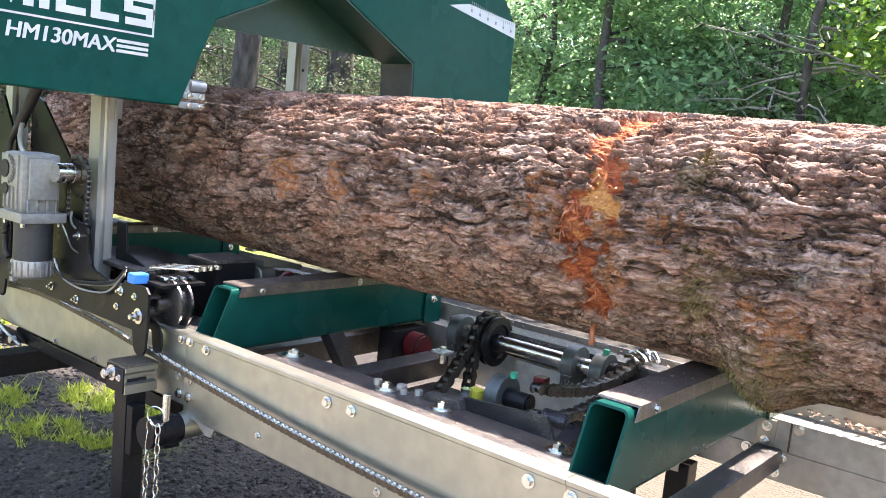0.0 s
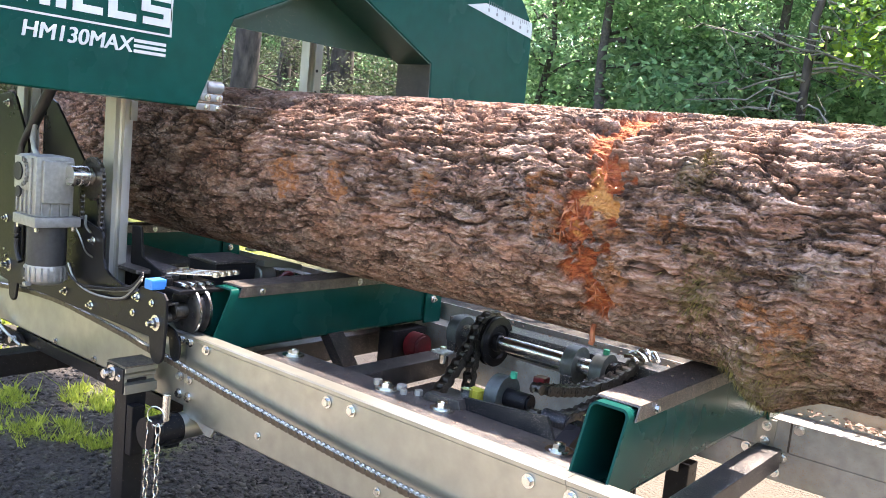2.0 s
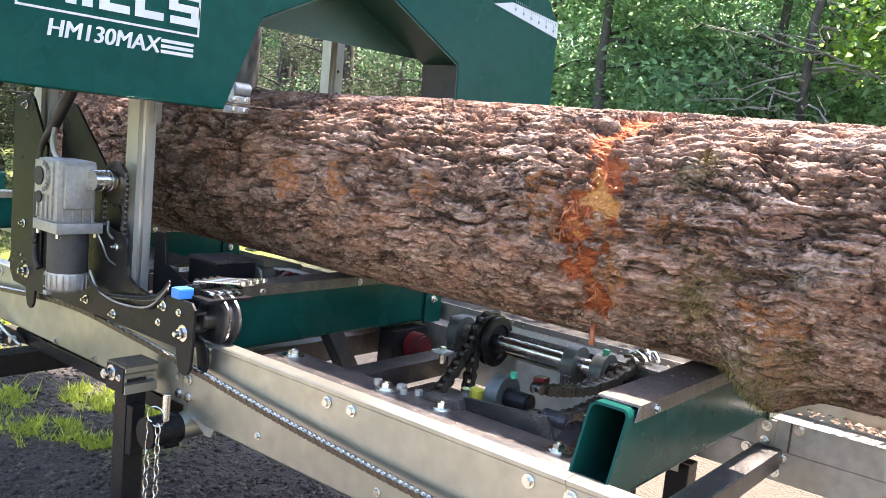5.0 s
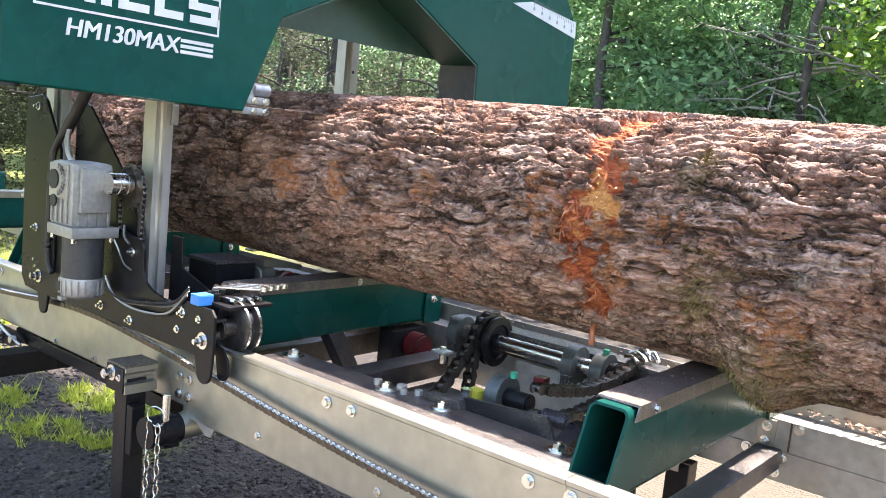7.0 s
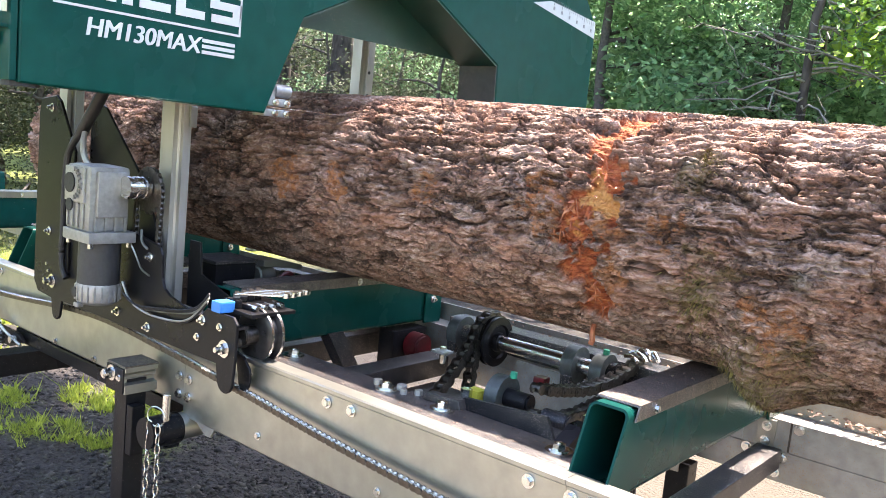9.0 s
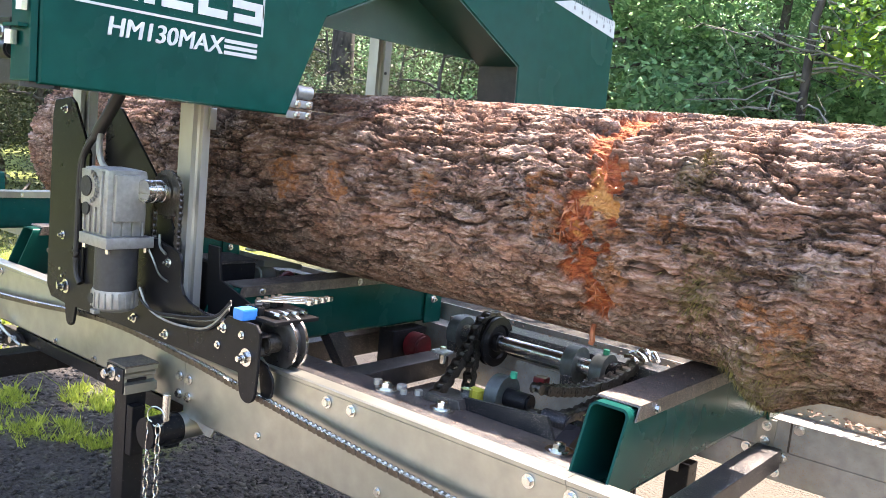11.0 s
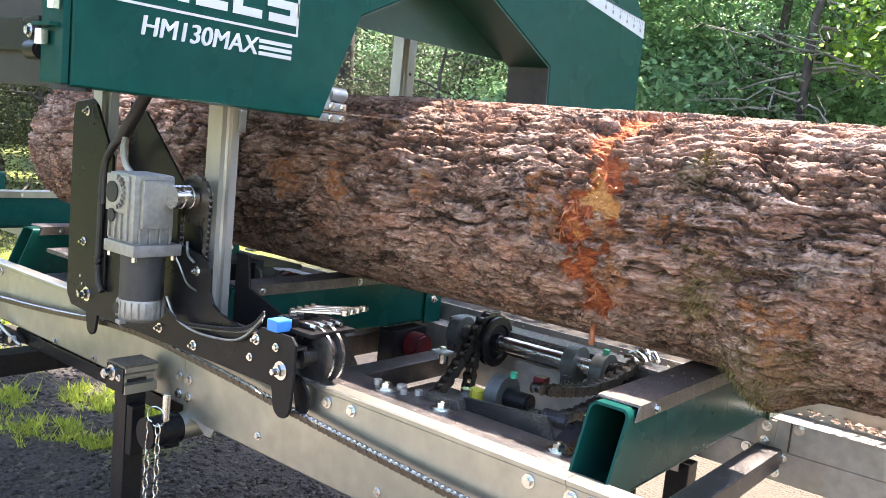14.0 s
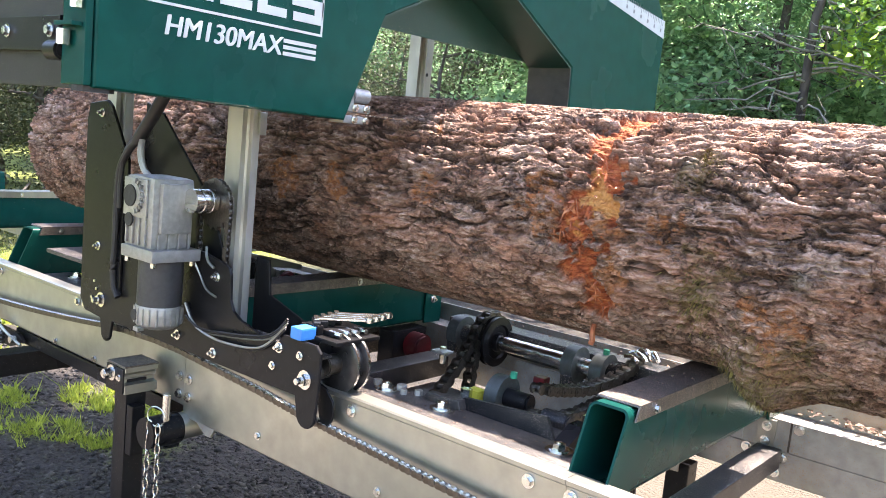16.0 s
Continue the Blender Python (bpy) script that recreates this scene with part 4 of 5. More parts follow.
    for k in range(9):
        p = Vector((-0.795 + rnd.uniform(-0.02, 0.02), 0.70 + rnd.uniform(-0.03, 0.03), 0.775))
        bundle = bmesh.new()
        tube([p + Vector((-0.02, rnd.uniform(-0.02, 0.02), 0)), p + Vector((0, 0, rnd.uniform(0.0, 0.02))), p + Vector((0.02, rnd.uniform(-0.02, 0.02), -0.004))], 0.0045, 6, bundle)
        part("loose_link", bundle, ZINC, drive)
    part("side_plate", box((-1.10, 0.655, 0.56), (-0.66, 0.660, 0.700), 0.001), GALV_DULL, bed)
    part("tail_light", rod("x", (-1.427, 0.66, 0.659), 0.036, 0.05, 28, None, None, 0.006), RED, bed, "round dark red tail light", smooth=True)
    part("light_box", box((-1.507, 0.59, 0.585), (-1.453, 0.725, 0.70), 0.006), BLACK, bed)
    part("lug", box((-1.21, 0.455, 0.722), (-1.17, 0.49, 0.728), 0.002), GALV_DULL, bed)
    part("lug_bolt", rod("z", (-1.19, 0.475, 0.716), 0.008, 0.04, 6), ZINC, bed)


BEARING = material("grey_green_cast_iron", (0.085, 0.098, 0.094), 0.45, 0.4, 0.2, 80, 0.1, 300, (0.08, 0.08, 0.075), 0.5, 16)
build_turner()


def build_hydraulics():
    """Black tanks, boxes and silver clamps between the second and third bunks."""
    tank = part("tank_box", box((-1.73, 0.135, 0.70), (-1.62, 0.250, 0.876), 0.004), BLACK, bed, "black steel tank box")
    part("tank_rim", box((-1.733, 0.132, 0.8765), (-1.617, 0.253, 0.8845), 0.003), BLACK_DUSTY, tank)
    part("tray", box((-1.96, 0.015, 0.835), (-1.76, 0.130, 0.846), 0.004), COVER, bed)
    part("tray", box((-2.30, 0.06, 0.800), (-1.98, 0.36, 0.812), 0.004), BLACK_DUSTY, bed)
    part("tray_post", box((-1.90, 0.05, 0.70), (-1.84, 0.10, 0.835), 0.003), BLACK, bed)
    part("tray_post", box((-2.16, 0.15, 0.70), (-2.10, 0.20, 0.80), 0.003), BLACK, bed)
    arm = part("clamp_arm", prism("yz", [(0.262, 0.868), (0.262, 0.882), (0.300, 0.885), (0.385, 0.866), (0.385, 0.855)], -1.665, -1.605), GALV, bed, "silver clamp arm")
    part("clamp_roller", rod("y", (-1.635, 0.285, 0.840), 0.026, 0.05, 24, None, None, 0.004), GALV, arm, smooth=True)
    part("clamp_foot", box((-1.66, 0.255, 0.70), (-1.61, 0.40, 0.815), 0.003), BLACK, arm)
    for k in range(3):
        part("clamp_bolt", rod("x", (-1.605, 0.335 + 0.018 * k, 0.845 - 0.004 * k), 0.008, 0.03, 6), ZINC, arm)
    hose = bmesh.new()
    tube([(-1.60, 0.30, 0.825), (-1.585, 0.315, 0.855), (-1.58, 0.335, 0.850), (-1.59, 0.35, 0.830)], 0.005, 8, hose)
    part("red_hose", hose, RED, arm)
    part("latch", box((-1.99, 0.50, 0.838), (-1.96, 0.55, 0.846), 0.003), GALV, bed)
    # outrigger and the tube under the near rail
    part("under_tube", box((-2.36, 0.012, 0.542), (-1.60, 0.070, 0.5775), 0.004), BLACK, bed)
    part("outrigger", box((-2.42, -0.55, 0.440), (-2.35, 0.300, 0.5030), 0.004), BLACK, bed)
    part("outrigger_plate", prism("xz", [(-2.62, 0.5775), (-2.30, 0.5775), (-2.26, 0.560), (-2.34, 0.530), (-2.62, 0.530)], -0.012, -0.004), BLACK, bed)
    for x in (-2.32, -2.40, -2.48):
        bolt((x, -0.012, 0.560), "-y", BOLT_S, bed)
    bolt((-1.545, 0.71, 0.86), "+z", BOLT_N, bed)
    for k in range(3):
        hose = bmesh.new()
        d = 0.012 * k
        tube([(-2.72, -0.03 - d, 0.56 + d), (-2.60, -0.05 - d, 0.545), (-2.50, -0.045, 0.560 - d), (-2.42, -0.04 - d, 0.535), (-2.34, -0.03, 0.545 + d)], 0.0055, 8, hose)
        part("hose", hose, RUBBER, bed, "black rubber hose" if k else "dusty black rubber hose", smooth=True)
    stay = bmesh.new()
    tube([(-2.52, -0.02, 0.640), (-2.44, -0.025, 0.605), (-2.34, -0.025, 0.572), (-2.26, -0.02, 0.552)], 0.004, 8, stay)
    part("stay_rod", stay, GALV, bed, "thin galvanised stay rod", smooth=True)
    for x, z in ((-2.50, 0.632), (-2.40, 0.590), (-2.30, 0.560)):
        part("stay_clip", rod("y", (x, -0.024, z), 0.010, 0.016, 8), ZINC, bed)
    # nuts, a folded tab and a grease fitting on the inner frame tube
    for x, y, r in ((-1.055, 0.112, 0.009), (-1.005, 0.125, 0.010), (-0.985, 0.108, 0.007), (-0.965, 0.128, 0.008)):
        part("nut", rod("z", (x, y, 0.747), r, 0.010, 6), GALV_DULL, bed)
    part("folded_tab", prism("xz", [(-0.95, 0.7425), (-0.86, 0.7425), (-0.865, 0.760), (-0.94, 0.756)], 0.120, 0.140, 0.001), BLACK_DUSTY, bed)


build_hydraulics()


def build_chips():
    """Sawdust and bark chips strewn over the far rail, the bunk tops and the frame tubes."""
    rnd = random.Random(21)
    bm = bmesh.new()
    for x0, x1, y0, y1, z, count, size in ((-0.46, 0.3, GAUGE - 0.062, GAUGE - 0.004, 0.7282, 420, 0.008), (-0.57, -0.51, 0.10, 0.60, 0.8572, 160, 0.002), (-1.53, -1.47, 0.10, 0.60, 0.8572, 160, 0.002),
                                           (-1.32, -0.61, 0.05, 0.132, 0.7422, 420, 0.002), (-1.3, -0.65, 0.675, 0.735, 0.7722, 140, 0.004)):
        for _ in range(count):
            s = size * rnd.choice((0.3, 0.4, 0.5, 0.7, 1.2))
            m = Matrix.Translation((rnd.uniform(x0, x1), rnd.uniform(y0, y1), z + s * 0.25)) @ Euler((rnd.uniform(-0.4, 0.4), rnd.uniform(-0.4, 0.4), rnd.uniform(0, 6.3))).to_matrix().to_4x4()
            vs = [bm.verts.new(m @ Vector(c)) for c in ((-s, -s * 0.5, -s * 0.2), (s, -s * 0.4, -s * 0.2), (s * 0.8, s * 0.5, -s * 0.2), (-s * 0.9, s * 0.4, -s * 0.2), (0.1 * s, 0, s * 0.35))]
            for f in ((0, 1, 4), (1, 2, 4), (2, 3, 4), (3, 0, 4), (3, 2, 1, 0)):
                bm.faces.new([vs[k] for k in f])
    tagged(part("wood_chips", bm, CHIP), "reddish bark chips and sawdust on the mill bed", "wood chips", kind="stuff")


CHIP = material("wood_chip", (0.15, 0.095, 0.065), 0.85, 0, 0.3, 80, island=0.55)
build_chips()

# ---- the saw head, which rides along the rails ----
head = tagged(holder("bandsaw_mill"), "green bandsaw mill on galvanised posts and a black carriage", "sawmill")
HOOD_X = -1.165


def build_hood():
    outline = [(-0.422, 1.241), (0.074, 1.235), (0.161, 1.443), (0.455, 1.580), (0.545, 1.580), (0.862, 1.434), (0.872, 1.240), (1.368, 1.240), (1.362, 1.620), (1.300, 1.690),
               (1.05, 1.86), (-0.20, 1.86), (-0.424, 1.70)]
    hood = part("hood", prism("yz", outline, HOOD_X - 0.075, HOOD_X, 0.003), GREEN, head, "green painted sheet steel blade cover")
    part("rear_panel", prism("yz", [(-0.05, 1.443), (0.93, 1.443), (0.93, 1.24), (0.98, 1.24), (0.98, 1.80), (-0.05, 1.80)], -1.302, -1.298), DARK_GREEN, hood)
    part("arch_lining", prism("yz", [(0.858, 1.434), (0.862, 1.436), (0.872, 1.240), (0.868, 1.240)], -1.298, HOOD_X - 0.003), LINING, hood, "dusty dark inner side of the arch")
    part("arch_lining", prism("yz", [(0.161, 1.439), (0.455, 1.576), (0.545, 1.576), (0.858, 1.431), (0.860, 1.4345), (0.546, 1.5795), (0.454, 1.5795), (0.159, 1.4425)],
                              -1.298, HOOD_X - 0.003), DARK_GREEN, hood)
    # hinge block, catch and the dark side panel behind it
    part("hinge_block", box((HOOD_X - 0.072, -0.436, 1.243), (HOOD_X - 0.004, -0.4245, 1.66), 0.003), GREEN, hood)
    catch = part("catch", box((HOOD_X - 0.065, -0.452, 1.325), (HOOD_X - 0.012, -0.4365, 1.331), 0.001), GREEN, hood)
    for x, z, s in ((-1.212, 1.309, 0.010), (-1.178, 1.360, 0.009)):
        part("catch_bolt", rod("z", (x, -0.446, z), s, 0.022, 6), ZINC, catch)
    side = part("side_panel", box((-1.95, -0.412, 1.238), (-1.242, -0.405, 1.74), 0.002), PANEL, head, "dusty grey-brown steel side panel")
    part("side_strip", box((-1.95, -0.424, 1.292), (-1.27, -0.4125, 1.345), 0.002), BLACK, side)
    for x in (-1.442, -1.296):
        bolt((x, -0.4245, 1.322), "-y", BOLT_M, side)
    part("latch_knob", rod("x", (-1.262, -0.430, 1.292), 0.015, 0.045, 20, None, None, 0.004), BLACK, side, smooth=True)
    part("bottom_bumper", rod("z", (-1.20, -0.405, 1.239), 0.030, 0.008, 20), RUBBER, hood)
    # sloping scale sticker with its marks
    lo, hi = ((1.000, 1.631), (1.360, 1.583)), ((1.095, 1.6515), (1.3555, 1.634))
    part("scale", prism("yz", [lo[0], lo[1], hi[1], hi[0]], HOOD_X + 0.0004, HOOD_X + 0.0012), WHITE, hood, "white printed scale strip")
    marks = bmesh.new()
    for k in range(22):
        t = 0.3 + k / 22 * 0.68
        y = 1.0 + 0.36 * t
        z = 1.631 - 0.048 * t + 0.046
        d = 0.012 if k % 4 else 0.020
        box((HOOD_X + 0.0012, y, z - d), (HOOD_X + 0.0016, y + 0.0022, z), 0, marks)
        if k % 4 == 0:
            box((HOOD_X + 0.0012, y - 0.002, z - 0.034), (HOOD_X + 0.0016, y + 0.007, z - 0.024), 0, marks)
    part("scale_marks", marks, INK, hood)
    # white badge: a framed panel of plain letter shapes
    x0, x1 = HOOD_X + 0.0004, HOOD_X + 0.0012
    frame_bm = bmesh.new()
    ya, yb, za, zb, w = -0.372, 0.0, 1.377, 1.50, 0.0042
    for lo_, hi_ in (((ya, za), (yb, za + w)), ((ya, zb - w), (yb, zb)), ((ya, za + w), (ya + w, zb - w)), ((yb - w, za + w), (yb, zb - w))):
        box((x0, lo_[0], lo_[1]), (x1, hi_[0], hi_[1]), 0, frame_bm)
    part("badge_frame", frame_bm, WHITE, hood, "white line frame")
    y = -0.348
    for wide, shape in ((0.085, "m"), (0.022, "i"), (0.062, "l"), (0.062, "l"), (0.072, "s")):
        bm = bmesh.new()
        z0, z1, sw = 1.396, 1.462, 0.020
        if shape == "m":
            box((x0, y, z0), (x1, y + sw, z1), 0, bm)
            box((x0, y + wide - sw, z0), (x1, y + wide, z1), 0, bm)
            prism("yz", [(y + sw, z1), (y + sw, z1 - 0.025), (y + wide / 2, z0), (y + wide - sw, z1 - 0.025), (y + wide - sw, z1), (y + wide / 2, z0 + 0.03)], x0, x1, 0, bm)
        elif shape == "i":
            box((x0, y, z0), (x1, y + sw, z1), 0, bm)
        elif shape == "l":
            box((x0, y, z0), (x1, y + sw, z1), 0, bm)
            box((x0, y + sw, z0), (x1, y + wide, z0 + 0.015), 0, bm)
        else:
            for k in range(3):
                zc = z0 + k * 0.0255
                box((x0, y + 0.004 * (k != 1), zc), (x1, y + wide - 0.004 * (k != 1), zc + 0.015), 0, bm)
            box((x0, y, z0 + 0.0405), (x1, y + sw, z0 + 0.051), 0, bm)
            box((x0, y + wide - sw, z0 + 0.015), (x1, y + wide, z0 + 0.0255), 0, bm)
        part("badge_shape", bm, WHITE, hood)
        y += wide + 0.011
    for k in range(3):
        za = 1.3345 + k * 0.0108
        part("stripe", prism("yz", [(-0.086 - 0.0 * k, za - 0.001), (-0.012, za - 0.001), (-0.0115, za + 0.0055), (-0.086, za + 0.0055)], x0, x1), WHITE, hood)
    curve = bpy.data.curves.new("model_mark", "FONT")
    curve.body = "HM130MAX"
    curve.size = 0.0435
    curve.shear = 0.13
    curve.extrude = 0.0004
    tmp = new("model_mark", curve)
    me = bpy.data.meshes.new_from_object(tmp.evaluated_get(bpy.context.evaluated_depsgraph_get()))
    bpy.data.objects.remove(tmp)
    me.transform(Matrix(((0, 0, 1, 0), (1, 0, 0, 0), (0, 1, 0, 0), (0, 0, 0, 1))))
    wide = max(v.co.y for v in me.vertices) - min(v.co.y for v in me.vertices)
    me.transform(Matrix.Diagonal((1, 0.226 / wide, 1, 1)))
    me.transform(Matrix.Translation((HOOD_X + 0.0008, -0.3165, 1.3335)))
    # bold strokes: the same outline laid three times, a hair apart
    bold = bmesh.new()
    for k in (-1, 0, 1):
        layer = me.copy()
        layer.transform(Matrix.Translation((0.00015 * k, 0.0012 * k, 0.0004 * k)))
        bold.from_mesh(layer)
        bpy.data.meshes.remove(layer)
    bold.to_mesh(me)
    bold.free()
    me.materials.clear()
    me.materials.append(WHITE)
    part("model_mark", me, None, hood, "white slanted lettering")
    return hood


build_hood()


def build_posts():
    def post(x0, x1, y0, y1, z0=0.80, flip=1):
        """A channel post with rounded corners, open at its back."""
        bm = box((x0, y0, z0), (x1, y1, 1.88), 0.0)
        es = [e for e in bm.edges if abs(e.verts[0].co.z - e.verts[1].co.z) > 0.5]
        bmesh.ops.bevel(bm, geom=es, offset=0.015, segments=5, affect="EDGES")
        return part("post", bm, POST, head, "galvanised steel post", smooth=True)
    p = post(-1.440, -1.362, 0.0, 0.044, 0.75)
    part("post_clip", box((-1.3615, 0.026, 1.19), (-1.355, 0.043, 1.236), 0.002), GALV, p)
    post(-1.93, -1.86, 0.010, 0.055)
    q = post(-1.715, -1.645, 0.822, 0.880)
    # solid black discs paint the darkness of the post's holes
    for z in (1.33, 1.40):
        part("dark_hole_disc", rod("x", (-1.6445, 0.845, z), 0.005, 0.002, 14), RUBBER, q)
    # assumed deck above the view, added to cast the head's shadow on the log
    part("shade_deck", box((-1.95, -0.404, 1.742), (HOOD_X - 0.078, 0.90, 1.750), 0.001), BLACK, head, "unseen black deck added over the saw head to shade the log")
    part("cross_beam", box((-1.66, 0.00, 1.60), (-1.60, 0.85, 1.66), 0.004), BLACK, head)


build_posts()


def tab(x, z, r):
    """The rounded end of a lug that hangs below a plate."""
    return [(x + r * math.cos(radians(a)), z + r * math.sin(radians(a))) for a in range(0, -181, -22)]


def build_carriage():
    rim = [(-1.885, 1.185), (-1.875, 1.222), (-1.80, 1.232), (-1.780, 1.220), (-1.700, 1.105), (-1.700, 0.935), (-1.405, 0.950), (-1.340, 0.938), (-1.320, 0.932), (-1.312, 0.918), (-1.309, 0.870), (-1.298, 0.850), (-1.275, 0.838), (-1.18, 0.818), (-1.16, 0.822),
           (-1.145, 0.838), (-1.058, 0.838), (-1.045, 0.825), (-1.045, 0.755)] + tab(-1.073, 0.706, 0.024) + [(-1.104, 0.735), (-1.738, 0.735)] + tab(-1.764, 0.704, 0.020) + [(-1.790, 0.733), (-1.862, 0.738), (-1.885, 0.765)]
    plate = part("carriage_plate", prism("xz", rim, -0.053, -0.046, 0.0012), BLACK, head, "black steel carriage side plate")
    for x, z, m in ((-1.787, 0.777, BOLT_L), (-1.476, 0.764, BOLT_N), (-1.351, 0.755, BOLT_N), (-1.154, 0.813, BOLT_N), (-1.096, 0.811, BOLT_S), (-1.169, 0.775, BOLT_S), (-1.354, 0.908, BOLT_N),
                    (-1.81, 0.899, BOLT_N), (-1.817, 1.202, BOLT_N), (-1.079, 0.771, BOLT_L)):
        bolt((x, -0.053, z), "-y", m, plate)
    for x, z in ((-1.82, 0.815), (-1.81, 0.798), (-1.83, 0.775)):
        part("rivet", rod("y", (x, -0.054, z), 0.0035, 0.003, 10), ZINC, plate)
    gus = [(-1.70, 1.235), (-1.635, 1.215), (-1.455, 1.055), (-1.40, 0.965), (-1.378, 0.93), (-1.378, 0.80), (-1.70, 0.80)]
    part("gusset", prism("xz", gus, -0.016, -0.010, 0.001), BLACK, head)
    # folded inner plate and ledge behind the front end
    inner = [(-1.36, 0.81), (-1.16, 0.81), (-1.10, 0.765), (-1.060, 0.755), (-1.040, 0.735), (-1.036, 0.725)] + tab(-1.055, 0.705, 0.018) + [(-1.080, 0.735), (-1.36, 0.738)]
    part("inner_plate", prism("xz", inner, -0.020, -0.015, 0.001), BLACK, head)
    part("ledge", box((-1.36, -0.046, 0.812), (-1.052, -0.018, 0.818), 0.002), BLACK_DUSTY, head)
    part("shelf", box((-1.155, -0.030, 0.838), (-1.030, 0.080, 0.846), 0.002), BLACK, head)
    part("rear_plate", prism("xz", [(-1.37, 0.94), (-1.33, 0.94), (-1.32, 0.87), (-1.17, 0.825), (-1.15, 0.78), (-1.37, 0.76)], 0.052, 0.058, 0.001), BLACK, head)
    part("spacer", box((-1.86, -0.046, 0.77), (-1.42, -0.018, 0.79), 0.003), BLACK, head)
    part("slot_bar", box((-1.722, -0.060, 0.80), (-1.700, -0.0535, 1.06), 0.003), BLACK, head)


build_carriage()


def build_wheel(x, z):
    """A grooved steel track wheel that rolls on the rail."""
    bm = lathe("y", (0, 0, 0), [(-0.012, 0.018), (-0.012, 0.050), (-0.009, 0.0555), (-0.004, 0.0555), (0.000, 0.046), (0.012, 0.046), (0.016, 0.0555), (0.022, 0.056), (0.025, 0.050), (0.025, 0.018)], 48)
    w = part("track_wheel", bm, WHEEL, head, "black grooved track wheel with worn bright rims", smooth=True)
    w.location = (x, 0.016, z)
    rim = bmesh.new()
    ring("y", (0, 0.0190, 0), 0.0565, 0.0500, 0.006, 48, rim)
    ring("y", (0, -0.0065, 0), 0.0560, 0.0500, 0.005, 48, rim)
    part("worn_rim", rim, STEEL, w, smooth=True)
    part("hub", rod("y", (0, -0.026, 0), 0.019, 0.032, 24, None, None, 0.002), CHAIN, w, smooth=True)
    # four flat black discs in place of holes, their inner shade as colour
    for k in range(4):
        a = k * math.pi / 2
        part("dark_hub_disc", rod("y", (0.031 * math.cos(a), -0.0122, 0.031 * math.sin(a)), 0.005, 0.001, 10), RUBBER, w)
    return w


WHEEL = material("worn_black_wheel", (0.03, 0.03, 0.031), 0.3, 0.6, 0.4, 60, 0.05, 300, (0.12, 0.115, 0.11), 0.6, 18)
WHEELS = [build_wheel(-1.064, 0.7965), build_wheel(-1.79, 0.7965)]
part("axle", rod("y", (-1.072, -0.030, 0.782), 0.012, 0.045, 18), CHAIN, head)


def build_motor():
    cx, cy = -1.458, -0.112
    body = box((-1.525, -0.158, 0.950), (-1.425, -0.066, 1.092), 0.014)
    motor = part("gearbox", body, ALU, head, "grey cast aluminium gearbox", smooth=True)
    part("cover_plate", box((-1.521, -0.163, 1.012), (-1.440, -0.1575, 1.086), 0.003), ALU, motor, smooth=True)
    part("side_cover", box((-1.4255, -0.145, 0.985), (-1.413, -0.078, 1.082), 0.005), ALU, motor, smooth=True)
    for k in range(4):
        part("fin", box((-1.512 + k * 0.022, -0.1625, 0.958), (-1.507 + k * 0.022, -0.1575, 1.010), 0.0015), ALU, motor)
    for k in range(4):
        part("fin", box((-1.4255, -0.146 + k * 0.022, 0.953), (-1.420, -0.141 + k * 0.022, 0.984), 0.0015), ALU, motor)
    part("boss", rod("y", (-1.480, -0.163, 1.052), 0.030, 0.012, 28, None, None, 0.003), ALU, motor, smooth=True)
    for k in range(9):
        a = radians(-75 + k * 19)
        ob = part("rib", RIB, None, motor)
        ob.matrix_basis = pose(-1.48 + 0.029 * math.cos(a), -0.1665, 1.052 + 0.029 * math.sin(a), 0, -math.degrees(a), 0)
    part("cover_cap", rod("y", (-1.486, -0.170, 1.052), 0.021, 0.004, 28), RUBBER, motor)
    part("cover_cap", rod("y", (-1.497, -0.1635, 1.004), 0.0135, 0.004, 20), RUBBER, motor)
    collar = bmesh.new()
    box((-1.518, -0.166, 0.930), (-1.405, -0.058, 0.954), 0.004, collar)
    part("collar", collar, ALU, motor, smooth=True)
    for x, y in ((-1.508, -0.156), (-1.416, -0.156), (-1.416, -0.07)):
        part("collar_bolt", rod("z", (x, y, 0.926), 0.006, 0.012, 6), ZINC, motor)
    part("motor_can", rod("z", (cx, cy, 0.884), 0.0435, 0.094, 40), CAN, head, "matt black motor can", smooth=True)
    cap = lathe("z", (cx, cy, 0.0), [(0.792, 0.034), (0.797, 0.042), (0.803, 0.045), (0.832, 0.046), (0.838, 0.0445)], 40)
    end = part("motor_end_cap", cap, ALU, head, "ribbed aluminium motor end cap", smooth=True)
    for k in range(20):
        a = 2 * math.pi * k / 20
        x, y = cx + 0.0455 * math.cos(a), cy + 0.0455 * math.sin(a)
        part("rib", box((x - 0.002, y - 0.002, 0.802), (x + 0.002, y + 0.002, 0.834), 0), ALU, end)
    part("brush_plug", rod("y", (cx - 0.014, cy - 0.043, 0.818), 0.011, 0.008, 20), RUBBER, end)
    part("lug", box((cx - 0.008, cy - 0.05, 0.788), (cx + 0.008, cy - 0.035, 0.797), 0.002), ALU, end)
    hub = lathe("y", (-1.395, -0.066, 1.052), [(-0.03, 0.02), (-0.03, 0.024), (-0.02, 0.024), (-0.019, 0.022), (-0.012, 0.022), (-0.011, 0.024), (0.0, 0.024), (0.001, 0.022), (0.008, 0.022), (0.009, 0.024), (0.02, 0.024)], 32)
    part("output_hub", hub, STEEL, head, smooth=True)
    teeth = bmesh.new()
    n = 17
    shape = []
    for k in range(n * 4):
        a = 2 * math.pi * k / (n * 4)
